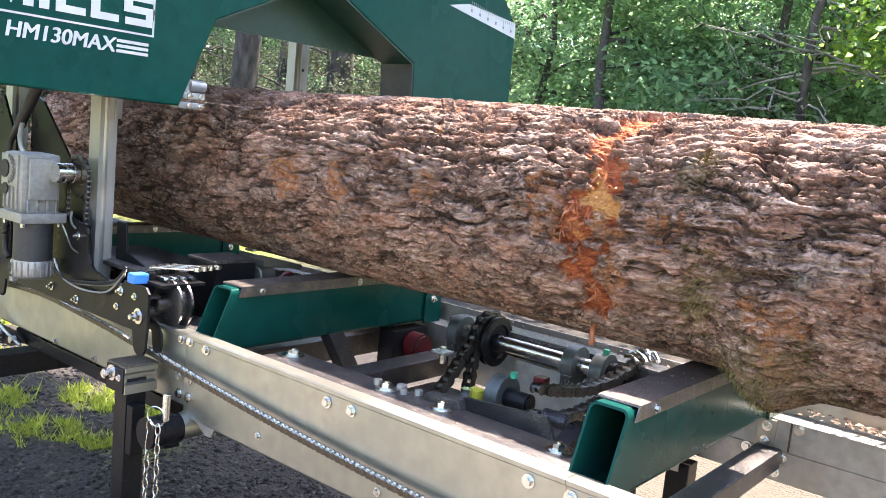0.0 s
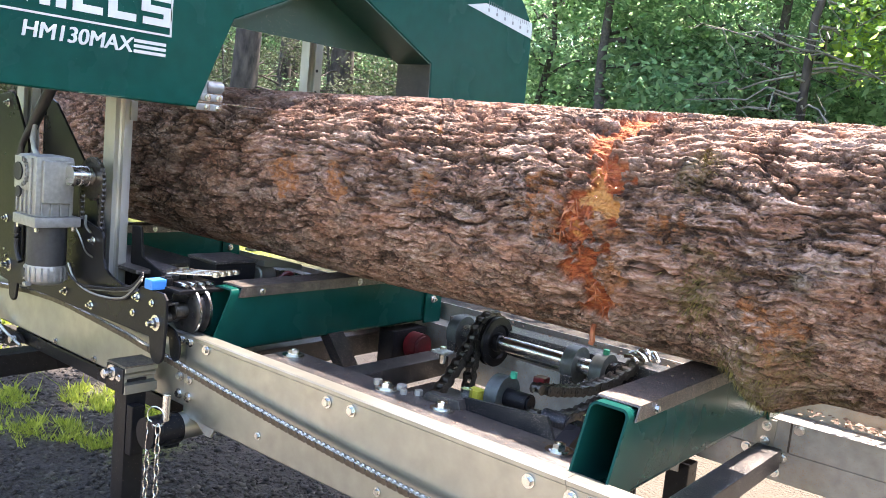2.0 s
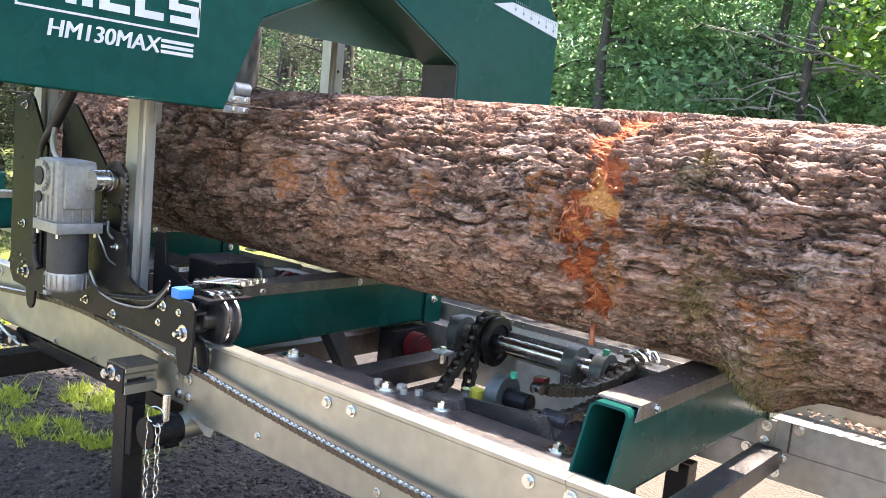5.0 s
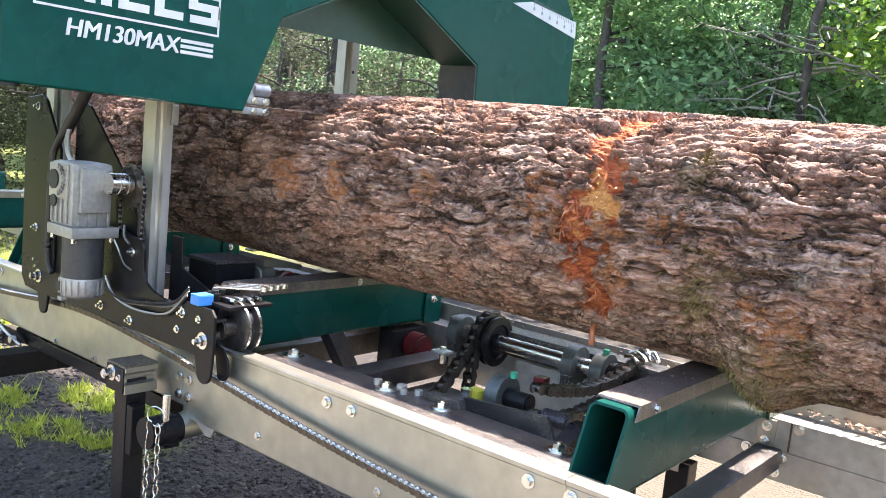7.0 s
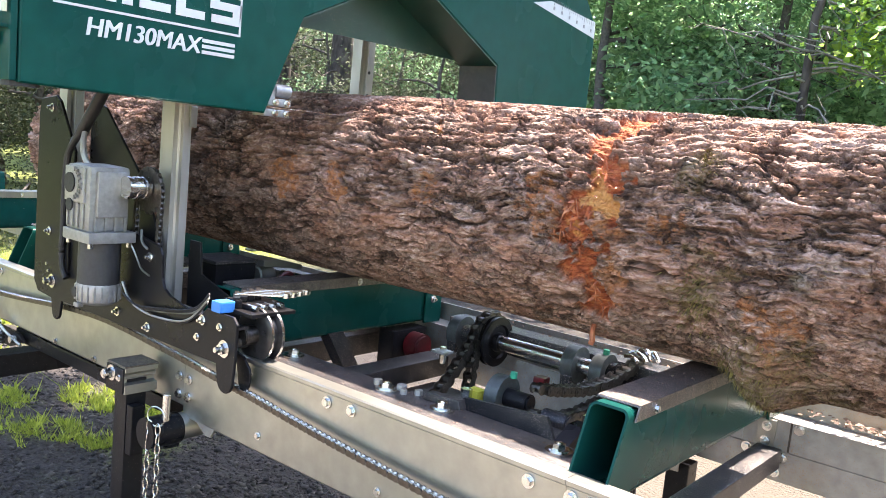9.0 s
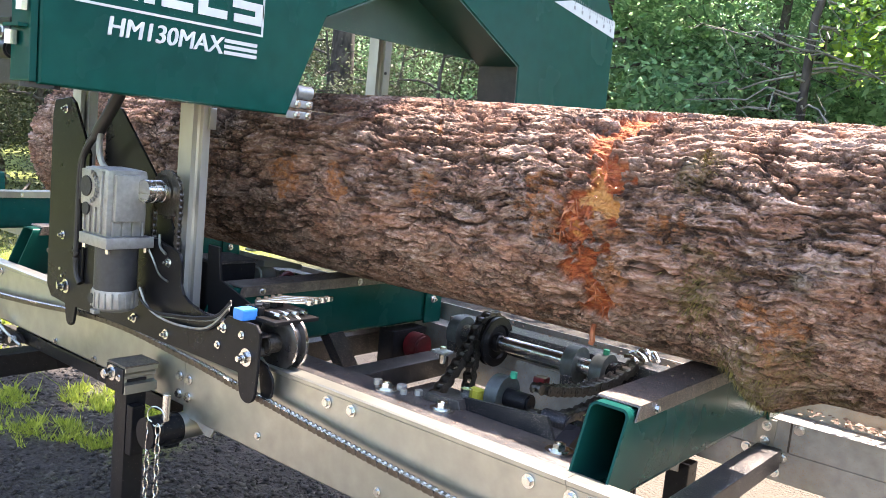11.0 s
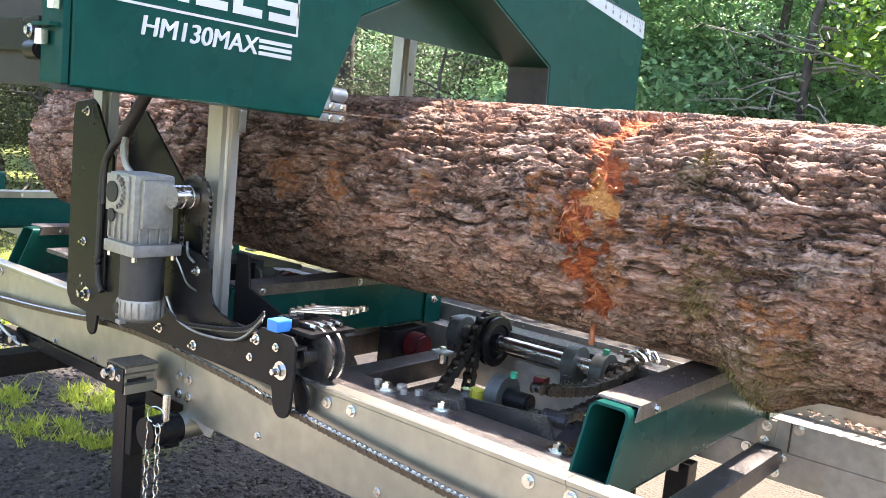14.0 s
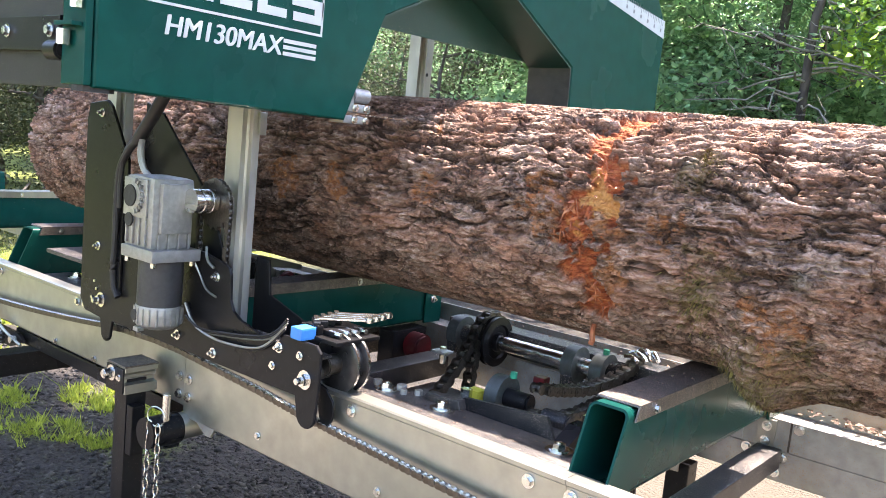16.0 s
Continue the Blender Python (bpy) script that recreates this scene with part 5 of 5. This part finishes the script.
        r = 0.050 if k % 4 in (1, 2) else 0.044
        shape.append((-1.392 + r * math.cos(a), 1.045 + r * math.sin(a)))
    prism("xz", shape, -0.044, -0.038, 0, teeth)
    part("sprocket", teeth, CHAIN, head)
    loop = [(-1.392 + 0.048 * math.cos(radians(a)), -0.041, 1.045 + 0.048 * math.sin(radians(a))) for a in range(180, -1, -15)]
    loop = [(-1.438, -0.041, 0.86)] + loop + [(-1.352, -0.041, 0.86)]
    lay_chain("drive_chain", loop, 0.0127, 0.0058, 0.0045, head, "black roller chain", (0, 1, 0))


RIB = mesh_of("rib", box((-0.005, -0.003, -0.0014), (0.006, 0.003, 0.0014), 0.0008), ALU)
CAN = material("matt_black_can", (0.020, 0.020, 0.021), 0.55, 0, 0.25, 120, 0.12, 500, (0.05, 0.045, 0.04), 0.5, 10)
build_motor()


def build_wiring():
    bm = bmesh.new()
    tube([(-1.53, -0.075, 1.26), (-1.56, -0.08, 1.215), (-1.60, -0.08, 1.175), (-1.625, -0.078, 1.15)], 0.0135, 12, bm)
    part("cable_sleeve", bm, RUBBER, head, "thick black cable sleeve", smooth=True)
    bm = bmesh.new()
    tube([(-1.625, -0.076, 1.155), (-1.67, -0.072, 1.13), (-1.715, -0.068, 1.08), (-1.716, -0.066, 0.96), (-1.725, -0.064, 0.83), (-1.70, -0.062, 0.80)], 0.008, 10, bm)
    tube([(-1.61, -0.075, 1.165), (-1.66, -0.072, 1.15), (-1.70, -0.070, 1.10), (-1.705, -0.066, 1.0)], 0.006, 8, bm)
    part("cable", bm, RUBBER, head, smooth=True)
    bm = bmesh.new()
    for k in range(3):
        tube([(-1.60 + 0.004 * k, -0.085, 1.155), (-1.59 + 0.006 * k, -0.095, 1.13), (-1.56 + 0.006 * k, -0.105, 1.10), (-1.53 + 0.006 * k, -0.11, 1.088)], 0.0042, 8, bm)
    part("conduit", bm, GALV_DULL, head, "grey braided conduit", smooth=True)
    for k in range(3):
        bm = bmesh.new()
        d = 0.004 * k
        tube([(-1.41, -0.075 - d, 0.815 + d), (-1.385, -0.062 - d, 0.79 + d), (-1.30, -0.058 - d, 0.800 + d), (-1.22, -0.058 - d, 0.812 + d), (-1.165, -0.06, 0.826 + d), (-1.135, -0.055, 0.862 + d)], 0.0022, 6, bm)
        part("wire", bm, (GALV, RUBBER, RUBBER)[k], head, smooth=True)
    bm = bmesh.new()
    tube([(-1.425, -0.065, 0.935), (-1.41, -0.055, 0.905), (-1.385, -0.056, 0.875), (-1.35, -0.056, 0.868)], 0.0022, 6, bm)
    part("wire", bm, GALV, head, smooth=True)
    for k in range(2):
        bm = bmesh.new()
        d = 0.0035 * k
        tube([(-1.42, -0.075 - d, 0.845), (-1.400, -0.068 - d, 0.800 + d), (-1.345, -0.060 - d, 0.783 + d), (-1.27, -0.059 - d, 0.786 + d), (-1.205, -0.060 - d, 0.795 + d), (-1.172, -0.060, 0.815 + d), (-1.140, -0.055, 0.850 + 0.004 * k)], 0.0024, 6, bm)
        part("wire", bm, (RUBBER, GALV_DULL, RUBBER, GALV)[k], head, smooth=True)
    bm = bmesh.new()
    tube([(-1.40, -0.05, 0.96), (-1.385, -0.058, 0.935), (-1.36, -0.058, 0.925)], 0.003, 6, bm)
    part("wire", bm, GALV, head)


build_wiring()


def build_valves():
    """The valve bank with a blue connector and steel levers on the front shelf."""
    bank = part("valve_block", box((-1.150, -0.010, 0.8465), (-1.060, 0.075, 0.856), 0.003), BLACK, head, "black valve bank with steel levers")
    part("connector", box((-1.118, -0.062, 0.8395), (-1.088, -0.026, 0.862), 0.004), BLUE, bank, "bright blue connector")
    part("socket", box((-1.120, -0.025, 0.8465), (-1.086, -0.011, 0.864), 0.003), BLACK, bank)
    for k in range(4):
        y = -0.004 + k * 0.021
        turn = Matrix.Translation((-1.115 - 0.004 * k, y, 0.0)) @ Matrix.Rotation(radians(-38), 4, "Z")
        body = part("valve_body", box((-0.022, -0.007, 0.8565), (0.030, 0.007, 0.868), 0.002), BLACK, bank)
        body.matrix_basis = turn
        lever = part("lever", box((-0.022, -0.0045, 0.8685), (0.012, 0.0045, 0.872), 0.001), STEEL, bank)
        bar = box((-0.006, 0.0, 0.8685), (0.006, 0.095, 0.8725), 0.001)
        arm = part("lever_arm", bar, STEEL, lever)
        part("lever_knob", rod("z", (0.0, 0.098, 0.8715), 0.010, 0.010, 16, None, None, 0.002), ZINC, lever, smooth=True)
        lever.matrix_basis = turn
        part("fitting", rod("x", (-1.062, y, 0.852), 0.005, 0.03, 8), ZINC, bank)


build_valves()


def build_blade():
    part("blade", box((-1.214, -0.25, 1.2480), (-1.182, 1.20, 1.2500), 0), STEEL, head, "thin bright band saw blade")
    guide = part("blade_guide", box((-1.215, 0.090, 1.252), (-1.176, 0.150, 1.268), 0.003), ALU, head, "aluminium blade guide block", smooth=True)
    part("lower_block", box((-1.215, 0.080, 1.230), (-1.176, 0.148, 1.2455), 0.003), ALU, guide)
    part("roller", rod("y", (-1.195, 0.135, 1.285), 0.014, 0.045, 24, None, None, 0.002), ALU, guide, smooth=True)
    part("arm", box((-1.215, 0.04, 1.262), (-1.185, 0.115, 1.302), 0.006), ALU, guide)
    for y in (0.108, 0.138):
        bolt((-1.176, y, 1.260), "+x", BOLT_S, guide)
        bolt((-1.176, y, 1.238), "+x", BOLT_S, guide)


build_blade()

# ---- woods behind the mill ----
def leaf_material(name, a, b_, through):
    m = bpy.data.materials.new(name)
    m.use_nodes = True
    n, l = m.node_tree.nodes, m.node_tree.links
    b = n["Principled BSDF"]
    b.inputs["Roughness"].default_value = 0.6
    b.inputs["Specular IOR Level"].default_value = 0.18
    g = n.new("ShaderNodeNewGeometry")
    r = n.new("ShaderNodeValToRGB")
    r.color_ramp.elements[0].color, r.color_ramp.elements[1].color = (*a, 1), (*b_, 1)
    l.new(g.outputs["Random Per Island"], r.inputs[0])
    l.new(r.outputs[0], b.inputs["Base Color"])
    t = n.new("ShaderNodeBsdfTranslucent")
    h = n.new("ShaderNodeHueSaturation")
    h.inputs["Value"].default_value = 3.7
    h.inputs["Hue"].default_value = 0.495
    l.new(r.outputs[0], h.inputs["Color"])
    l.new(h.outputs[0], t.inputs["Color"])
    mix = n.new("ShaderNodeMixShader")
    mix.inputs[0].default_value = through
    l.new(b.outputs[0], mix.inputs[1])
    l.new(t.outputs[0], mix.inputs[2])
    l.new(mix.outputs[0], n["Material Output"].inputs[0])
    return m


LEAF = leaf_material("broad_leaf", (0.044, 0.096, 0.048), (0.165, 0.240, 0.135), 0.5)
SCRUB = leaf_material("small_dull_leaf", (0.022, 0.034, 0.017), (0.060, 0.072, 0.040), 0.18)
LEAF_LIGHT = leaf_material("young_leaf", (0.10, 0.16, 0.035), (0.20, 0.27, 0.06), 0.6)
NEEDLE = leaf_material("conifer_needles", (0.016, 0.036, 0.012), (0.045, 0.075, 0.022), 0.3)
GRASS = leaf_material("grass_blade", (0.07, 0.10, 0.015), (0.20, 0.23, 0.04), 0.4)
TRUNK = material("tree_bark", (0.042, 0.033, 0.027), 0.9, 0, 0.85, 16, 1.0, 22, (0.095, 0.084, 0.072), 0.5, 4, stretch=(1, 1, 0.35))
TWIG = material("grey_twig", (0.060, 0.052, 0.044), 0.85, 0, 0.5, 40)
PALE_TWIG = material("bare_pale_twig", (0.19, 0.17, 0.145), 0.85, 0, 0.4, 40)


def leaf_cloud(name, centres, ups, rnd, size, mat, wide=0.55):
    """Folded leaves, each a pair of triangles about its midrib."""
    n = len(centres)
    a = rnd.normal(size=(n, 3))
    a[:, 2] = a[:, 2] * 0.6 - 0.25
    a /= np.linalg.norm(a, axis=1)[:, None]
    b = np.cross(a, rnd.normal(size=(n, 3)) * 0.5 + ups)
    b /= np.linalg.norm(b, axis=1)[:, None] + 1e-9
    c = np.cross(a, b)
    s = (size * rnd.uniform(0.6, 1.3, n))[:, None]
    fold = 0.22
    v = np.empty((n, 4, 3))
    v[:, 0] = centres
    v[:, 1] = centres + s * (a * 0.45 + b * wide * 0.5 + c * fold * 0.5)
    v[:, 2] = centres + s * a
    v[:, 3] = centres + s * (a * 0.45 - b * wide * 0.5 + c * fold * 0.5)
    k = np.arange(n)[:, None] * 4
    tri = np.concatenate([k + np.array([0, 1, 2]), k + np.array([0, 2, 3])], 1).reshape(-1)
    me = bpy.data.meshes.new(name)
    me.vertices.add(n * 4)
    me.vertices.foreach_set("co", v.astype(np.float32).ravel())
    me.loops.add(len(tri))
    me.loops.foreach_set("vertex_index", tri.astype(np.int32))
    me.polygons.add(n * 2)
    me.polygons.foreach_set("loop_start", np.arange(0, n * 6, 3, dtype=np.int32))
    me.update(calc_edges=True)
    me.materials.append(mat)
    return me


def limb(bm, a, b, r0, r1, seg=7, bend=0.0, rnd=None):
    """A tapered, slightly crooked limb."""
    a, b = Vector(a), Vector(b)
    q = (b - a).to_track_quat("Z", "Y")
    rings, steps = [], 6
    for k in range(steps + 1):
        t = k / steps
        p = a.lerp(b, t)
        if rnd is not None:
            p = p + Vector(rnd.normal(size=3)) * bend * math.sin(math.pi * t)
        r = r0 + (r1 - r0) * t
        rings.append([bm.verts.new(p + q @ Vector((r * math.cos(2 * math.pi * i / seg), r * math.sin(2 * math.pi * i / seg), 0))) for i in range(seg)])
    for u, w in zip(rings, rings[1:]):
        for i in range(seg):
            f = bm.faces.new((u[i], u[(i + 1) % seg], w[(i + 1) % seg], w[i]))
            f.smooth = True


def broadleaf_tree(name, seed, height, spread, leaves, size, mat, label, low=0.15, lean=0.0, loose=0.24):
    """A many-stemmed leafy tree: trunk with limbs, and a crown of single leaves in loose sprays."""
    rnd = np.random.default_rng(seed)
    tree = tagged(holder(name), label, "tree", "trees behind the mill")
    bm = bmesh.new()
    top = Vector((rnd.normal() * 0.3 + lean, rnd.normal() * 0.3, height))
    limb(bm, (0, 0, -0.1), top, 0.028 * height ** 0.7, 0.012, 9, 0.10, rnd)
    tips = []
    for k in range(int(16 * height / 3)):
        t = rnd.uniform(low, 0.97)
        base = Vector((0, 0, 0)).lerp(top, t)
        ang = rnd.uniform(0, 2 * math.pi)
        reach = spread * rnd.uniform(0.45, 1.0) * (1.15 - 0.6 * t)
        tip = base + Vector((math.cos(ang) * reach, math.sin(ang) * reach, rnd.uniform(-0.1, 0.45) * reach))
        limb(bm, base, tip, 0.016 + 0.012 * (1 - t), 0.004, 6, 0.06, rnd)
        tips.append((base, tip))
    part("trunk", bm, TWIG, tree)
    pts = []
    per = leaves // (len(tips) * 5)
    for base, tip in tips:
        for s in range(5):
            c = base.lerp(tip, rnd.uniform(0.35, 1.08)) + Vector(rnd.normal(size=3)) * 0.14
            flat = rnd.normal(size=(per, 3)) * np.array([loose, loose, 0.09])
            pts.append(np.array(c) + flat)
    pts = np.concatenate(pts)
    pts[:, 2] = np.maximum(pts[:, 2], 0.05)
    part("crown", leaf_cloud("crown", pts, np.array([0, 0, 1.0]), rnd, size, mat), None, tree)
    return tree


def conifer(name, seed, height, radius, label, low=2.6):
    """A tall dark trunk with dead stubs below and drooping needled boughs above."""
    rnd = np.random.default_rng(seed)
    tree = tagged(holder(name), label, "tree", "trees behind the mill")
    bm = bmesh.new()
    limb(bm, (0, 0, -0.2), (rnd.normal() * 0.15, rnd.normal() * 0.15, height), radius, radius * 0.25, 14, 0.04, rnd)
    for k in range(16):
        z = rnd.uniform(0.7, low + 1)
        ang = rnd.uniform(0, 2 * math.pi)
        d = rnd.uniform(0.4, 1.3)
        limb(bm, (0, 0, z), (math.cos(ang) * d, math.sin(ang) * d, z + rnd.uniform(-0.25, 0.1)), 0.014, 0.003, 5, 0.04, rnd)
    pts = []
    for k in range(int((height - low) * 3)):
        z = rnd.uniform(low, height)
        ang = rnd.uniform(0, 2 * math.pi)
        d = (1.0 - 0.75 * (z - low) / (height - low)) * rnd.uniform(1.0, 1.7)
        a, b = Vector((0, 0, z)), Vector((math.cos(ang) * d, math.sin(ang) * d, z - 0.3 * d))
        limb(bm, a, b, 0.018, 0.004, 5, 0.03, rnd)
        t = rnd.uniform(0.2, 1.0, 110)[:, None]
        pts.append(np.array(a) * (1 - t) + np.array(b) * t + rnd.normal(size=(110, 3)) * np.array([0.13, 0.13, 0.05]))
    part("trunk", bm, TRUNK, tree)
    part("crown", leaf_cloud("crown", np.concatenate(pts), np.array([0, 0, 1.0]), rnd, 0.11, NEEDLE, 0.28), None, tree)
    return tree


def at(angle, distance):
    """A place on the ground by compass angle from +x and distance from the camera's foot."""
    return EYE.x + distance * math.cos(radians(angle)), EYE.y + distance * math.sin(radians(angle))


def build_woods():
    rnd = np.random.default_rng(7)
    kinds = [broadleaf_tree("broadleaf_tree", 1, 3.6, 1.5, 10000, 0.080, LEAF, "leafy green broadleaf tree at the wood's edge"),
             broadleaf_tree("broadleaf_tree", 2, 4.6, 1.8, 11500, 0.086, LEAF, "tall leafy green broadleaf tree in the wood"),
             broadleaf_tree("broadleaf_tree", 3, 3.5, 0.8, 4500, 0.075, LEAF_LIGHT, "bright green young broadleaf tree in the sun", 0.62),
             broadleaf_tree("shrub", 4, 2.4, 1.2, 9000, 0.045, SCRUB, "dull green shrub with small leaves and grey twigs", 0.05)]
    tall = [conifer("conifer_tree", 11, 8.5, 0.12, "tall dark conifer with bare lower trunk", 3.8), conifer("conifer_tree", 12, 9.5, 0.17, "large dark conifer with bare lower trunk", 4.2),
            conifer("conifer_tree", 13, 7, 0.055, "slender dark conifer with bare lower trunk", 2.6)]
    used = set()

    def plant(pool, i, angle, dist, turn):
        x, y = at(angle, dist)
        m = pose(x, y, 0, 0, 0, turn)
        if (id(pool), i) in used:
            copy_thing(pool[i], m)
        else:
            used.add((id(pool), i))
            pool[i].matrix_basis = m
    # leafy edge to the right of the saw head
    for angle, dist, i in ((123, 9.5, 0), (119, 8.6, 1), (114, 9.0, 0), (109.5, 8.4, 1), (105, 9.4, 0), (117, 11.5, 1), (111, 12.5, 0), (102, 9.2, 0), (126, 11.5, 0), (97, 8.5, 1), (106, 13, 1)):
        plant(kinds, i, angle, dist, rnd.uniform(0, 360))
    for angle, dist, i in ((104.9, 7.3, 2), (133, 12, 0), (103.6, 9.6, 2), (129.5, 11, 3), (132, 15, 3), (135, 12.5, 3), (138, 13.5, 3), (141.5, 12, 3), (144, 13.5, 3), (136, 15, 3), (139.5, 17, 3), (143, 16, 3), (146, 18, 3), (137, 10.5, 3), (131, 9.5, 3), (133.5, 10.5, 3), (134, 20, 3), (141, 21, 3)):
        plant(kinds, i, angle, dist, rnd.uniform(0, 360))
    # scrub in the gap beside the log's far end
    for angle, dist, i in ((155, 8.5, 3), (152, 11, 3), (158, 9.5, 3), (163, 8.5, 3), (149, 14, 3), (168, 9, 3), (157, 13, 3), (151, 17, 1), (161, 15, 1)):
        plant(kinds, i, angle, dist, rnd.uniform(0, 360))
    # trunks
    for angle, dist, i in ((143.3, 9.5, 1), (140.6, 13, 0), (136.6, 10.5, 1), (131.5, 14, 2), (147.5, 15, 0), (138, 17, 2), (136, 19, 0), (128, 15, 0), (124, 17, 2), (112.5, 12.5, 0), (118, 23, 2),
                           (106.5, 12, 1), (104.5, 10.8, 0), (100, 14, 0), (143, 20, 2), (149.5, 19, 1), (154, 20, 0), (130, 21, 1), (133, 16, 0), (140, 15, 1), (146, 13, 2), (137, 12, 2), (139, 22, 1), (145, 22, 0), (121, 20, 0), (115, 18, 1), (109, 17, 2), (160, 20, 1), (166, 17, 0)):
        plant(tall, i, angle, dist, rnd.uniform(0, 360))
    for k in range(16):
        plant(kinds, 1 if k % 2 else 3, 126 + k * 2.6 + rnd.uniform(-0.8, 0.8), rnd.uniform(18, 25), rnd.uniform(0, 360))
    for k in range(7):
        plant(kinds, 3, 149 + k * 2.6 + rnd.uniform(-0.8, 0.8), rnd.uniform(10, 14), rnd.uniform(0, 360))
    # a dead tree with bare grey branches
    dead = tagged(holder("dead_tree"), "dead dark tree with bare pale grey branches", "tree", "trees behind the mill")
    bm = bmesh.new()
    for k in range(34):
        z, a = rnd.uniform(0.9, 4.0), rnd.uniform(0, 2 * math.pi)
        d = rnd.uniform(0.5, 1.5)
        tip = Vector((math.cos(a) * d, math.sin(a) * d, z + rnd.uniform(-0.25, 0.15)))
        limb(bm, (0.03 * z, 0.04 * z, z), tip, 0.012, 0.003, 5, 0.05, rnd)
        for _ in range(3):
            s = Vector((0.03 * z, 0.04 * z, z)).lerp(tip, rnd.uniform(0.4, 0.9))
            limb(bm, s, s + Vector(rnd.normal(size=3)) * 0.25, 0.005, 0.002, 4, 0.02, rnd)
    part("branch", bm, PALE_TWIG, dead, "bare pale grey branches")
    stem = bmesh.new()
    limb(stem, (0, 0, -0.1), (0.1, 0.2, 5.0), 0.05, 0.02, 10, 0.03, rnd)
    part("trunk", stem, TRUNK, dead)
    dead.matrix_basis = pose(*at(108.5, 7.6), 0, 0, 4, 0)
    # deeper rows close the view
    for k in range(24):
        plant(tall if k % 2 else kinds, (0, 1, 0, 2)[k % 4] if k % 2 else k // 2 % 2, 96 + k * 3.3 + rnd.uniform(-1, 1), rnd.uniform(19, 30), rnd.uniform(0, 360))
    # the dark depth of the wood, too far off to tell trees apart
    n = 90000
    ang = np.radians(rnd.uniform(60, 215, n))
    dist = rnd.uniform(26, 34, n)
    spots = np.stack([EYE.x + dist * np.cos(ang), EYE.y + dist * np.sin(ang), rnd.random(n) ** 1.2 * 9.5], 1)
    spots = spots[fbm(spots * 0.55, 77, 3) > 0.42]
    tagged(part("far_woods", leaf_cloud("far_woods", spots, np.array([0, 0, 1.0]), rnd, 0.55, NEEDLE, 0.5), None), "dark dense foliage deep in the wood", "woods", kind="stuff")
    # two unseen leaning trees, added so that their crowns shade the ground under the mill
    shade_helper = broadleaf_tree("broadleaf_tree", 9, 8.5, 0.34, 26000, 0.12, LEAF, "leaning broadleaf tree added out of view to shade the ground under the sawmill", 0.71, 7.1, 0.12)
    shade_helper.matrix_basis = pose(-6.60, 0.48, 0, 0, 0, 33)
    copy_thing(shade_helper, pose(-8.15, 0.10, 0, 0, 0, 33))
    # trees behind and beside the camera
    for k in range(12):
        plant(tall, k % 3, 185 + k * 22 + rnd.uniform(-5, 5), rnd.uniform(7, 12), rnd.uniform(0, 360))
    for k in range(9):
        plant(kinds, (1, 0, 1)[k % 3], 8 + k * 10 + rnd.uniform(-3, 3), rnd.uniform(7.5, 10), rnd.uniform(0, 360))
    for k in range(8):
        plant(kinds, k % 2, 190 + k * 30 + rnd.uniform(-5, 5), rnd.uniform(6, 9), rnd.uniform(0, 360))


build_woods()


def build_grass():
    rnd = np.random.default_rng(3)
    n = 420000
    x = -2.7 - rnd.random(n) ** 1.8 * 9
    y = 0.2 + rnd.random(n) ** 1.7 * 6
    clump = fbm(np.stack([x * 11, y * 14, x * 0], 1), 33, 3)
    keep = rnd.random(n) < turf_amount(x, y) * np.clip((clump - 0.36) / 0.16, 0.04, 1)
    x, y = x[keep], y[keep]
    n = len(x)
    ang = rnd.uniform(0, 2 * np.pi, n)
    hgt = rnd.uniform(0.010, 0.038, n) * (1 + 1.6 * (rnd.random(n) > 0.96))
    lean = rnd.normal(size=(n, 2)) * hgt[:, None] * 0.6
    w = rnd.uniform(0.003, 0.006, n)
    v = np.zeros((n, 3, 3))
    v[:, :, 0], v[:, :, 1] = x[:, None], y[:, None]
    v[:, 0, 0] -= w * np.cos(ang)
    v[:, 0, 1] -= w * np.sin(ang)
    v[:, 1, 0] += w * np.cos(ang)
    v[:, 1, 1] += w * np.sin(ang)
    v[:, 2, :2] += lean
    v[:, 2, 2] = hgt
    v[:, :2, 2] = -0.01
    me = bpy.data.meshes.new("grass")
    me.vertices.add(n * 3)
    me.vertices.foreach_set("co", v.astype(np.float32).ravel())
    me.loops.add(n * 3)
    me.loops.foreach_set("vertex_index", np.arange(n * 3, dtype=np.int32))
    me.polygons.add(n)
    me.polygons.foreach_set("loop_start", np.arange(0, n * 3, 3, dtype=np.int32))
    me.update(calc_edges=True)
    me.materials.append(GRASS)
    tagged(new("grass", me), "patches of short bright green grass on gravel", "grass", kind="stuff")


build_grass()


# ---- what moves ----
def motions():
    walk(head, [(t, pose(x, 0, 0)) for t, x in TRAVEL])
    for link, x in FEED_LINKS:
        walk(link, [(t, link_pose(x, travelled(t))) for t in range(0, 17, 2)])
    for w in WHEELS:
        x, y, z = w.location
        walk(w, [(k * 0.5, pose(x, y, z, 0, math.degrees((travelled(k * 0.5) + 0.549) / 0.041), 0)) for k in range(33)])


motions()
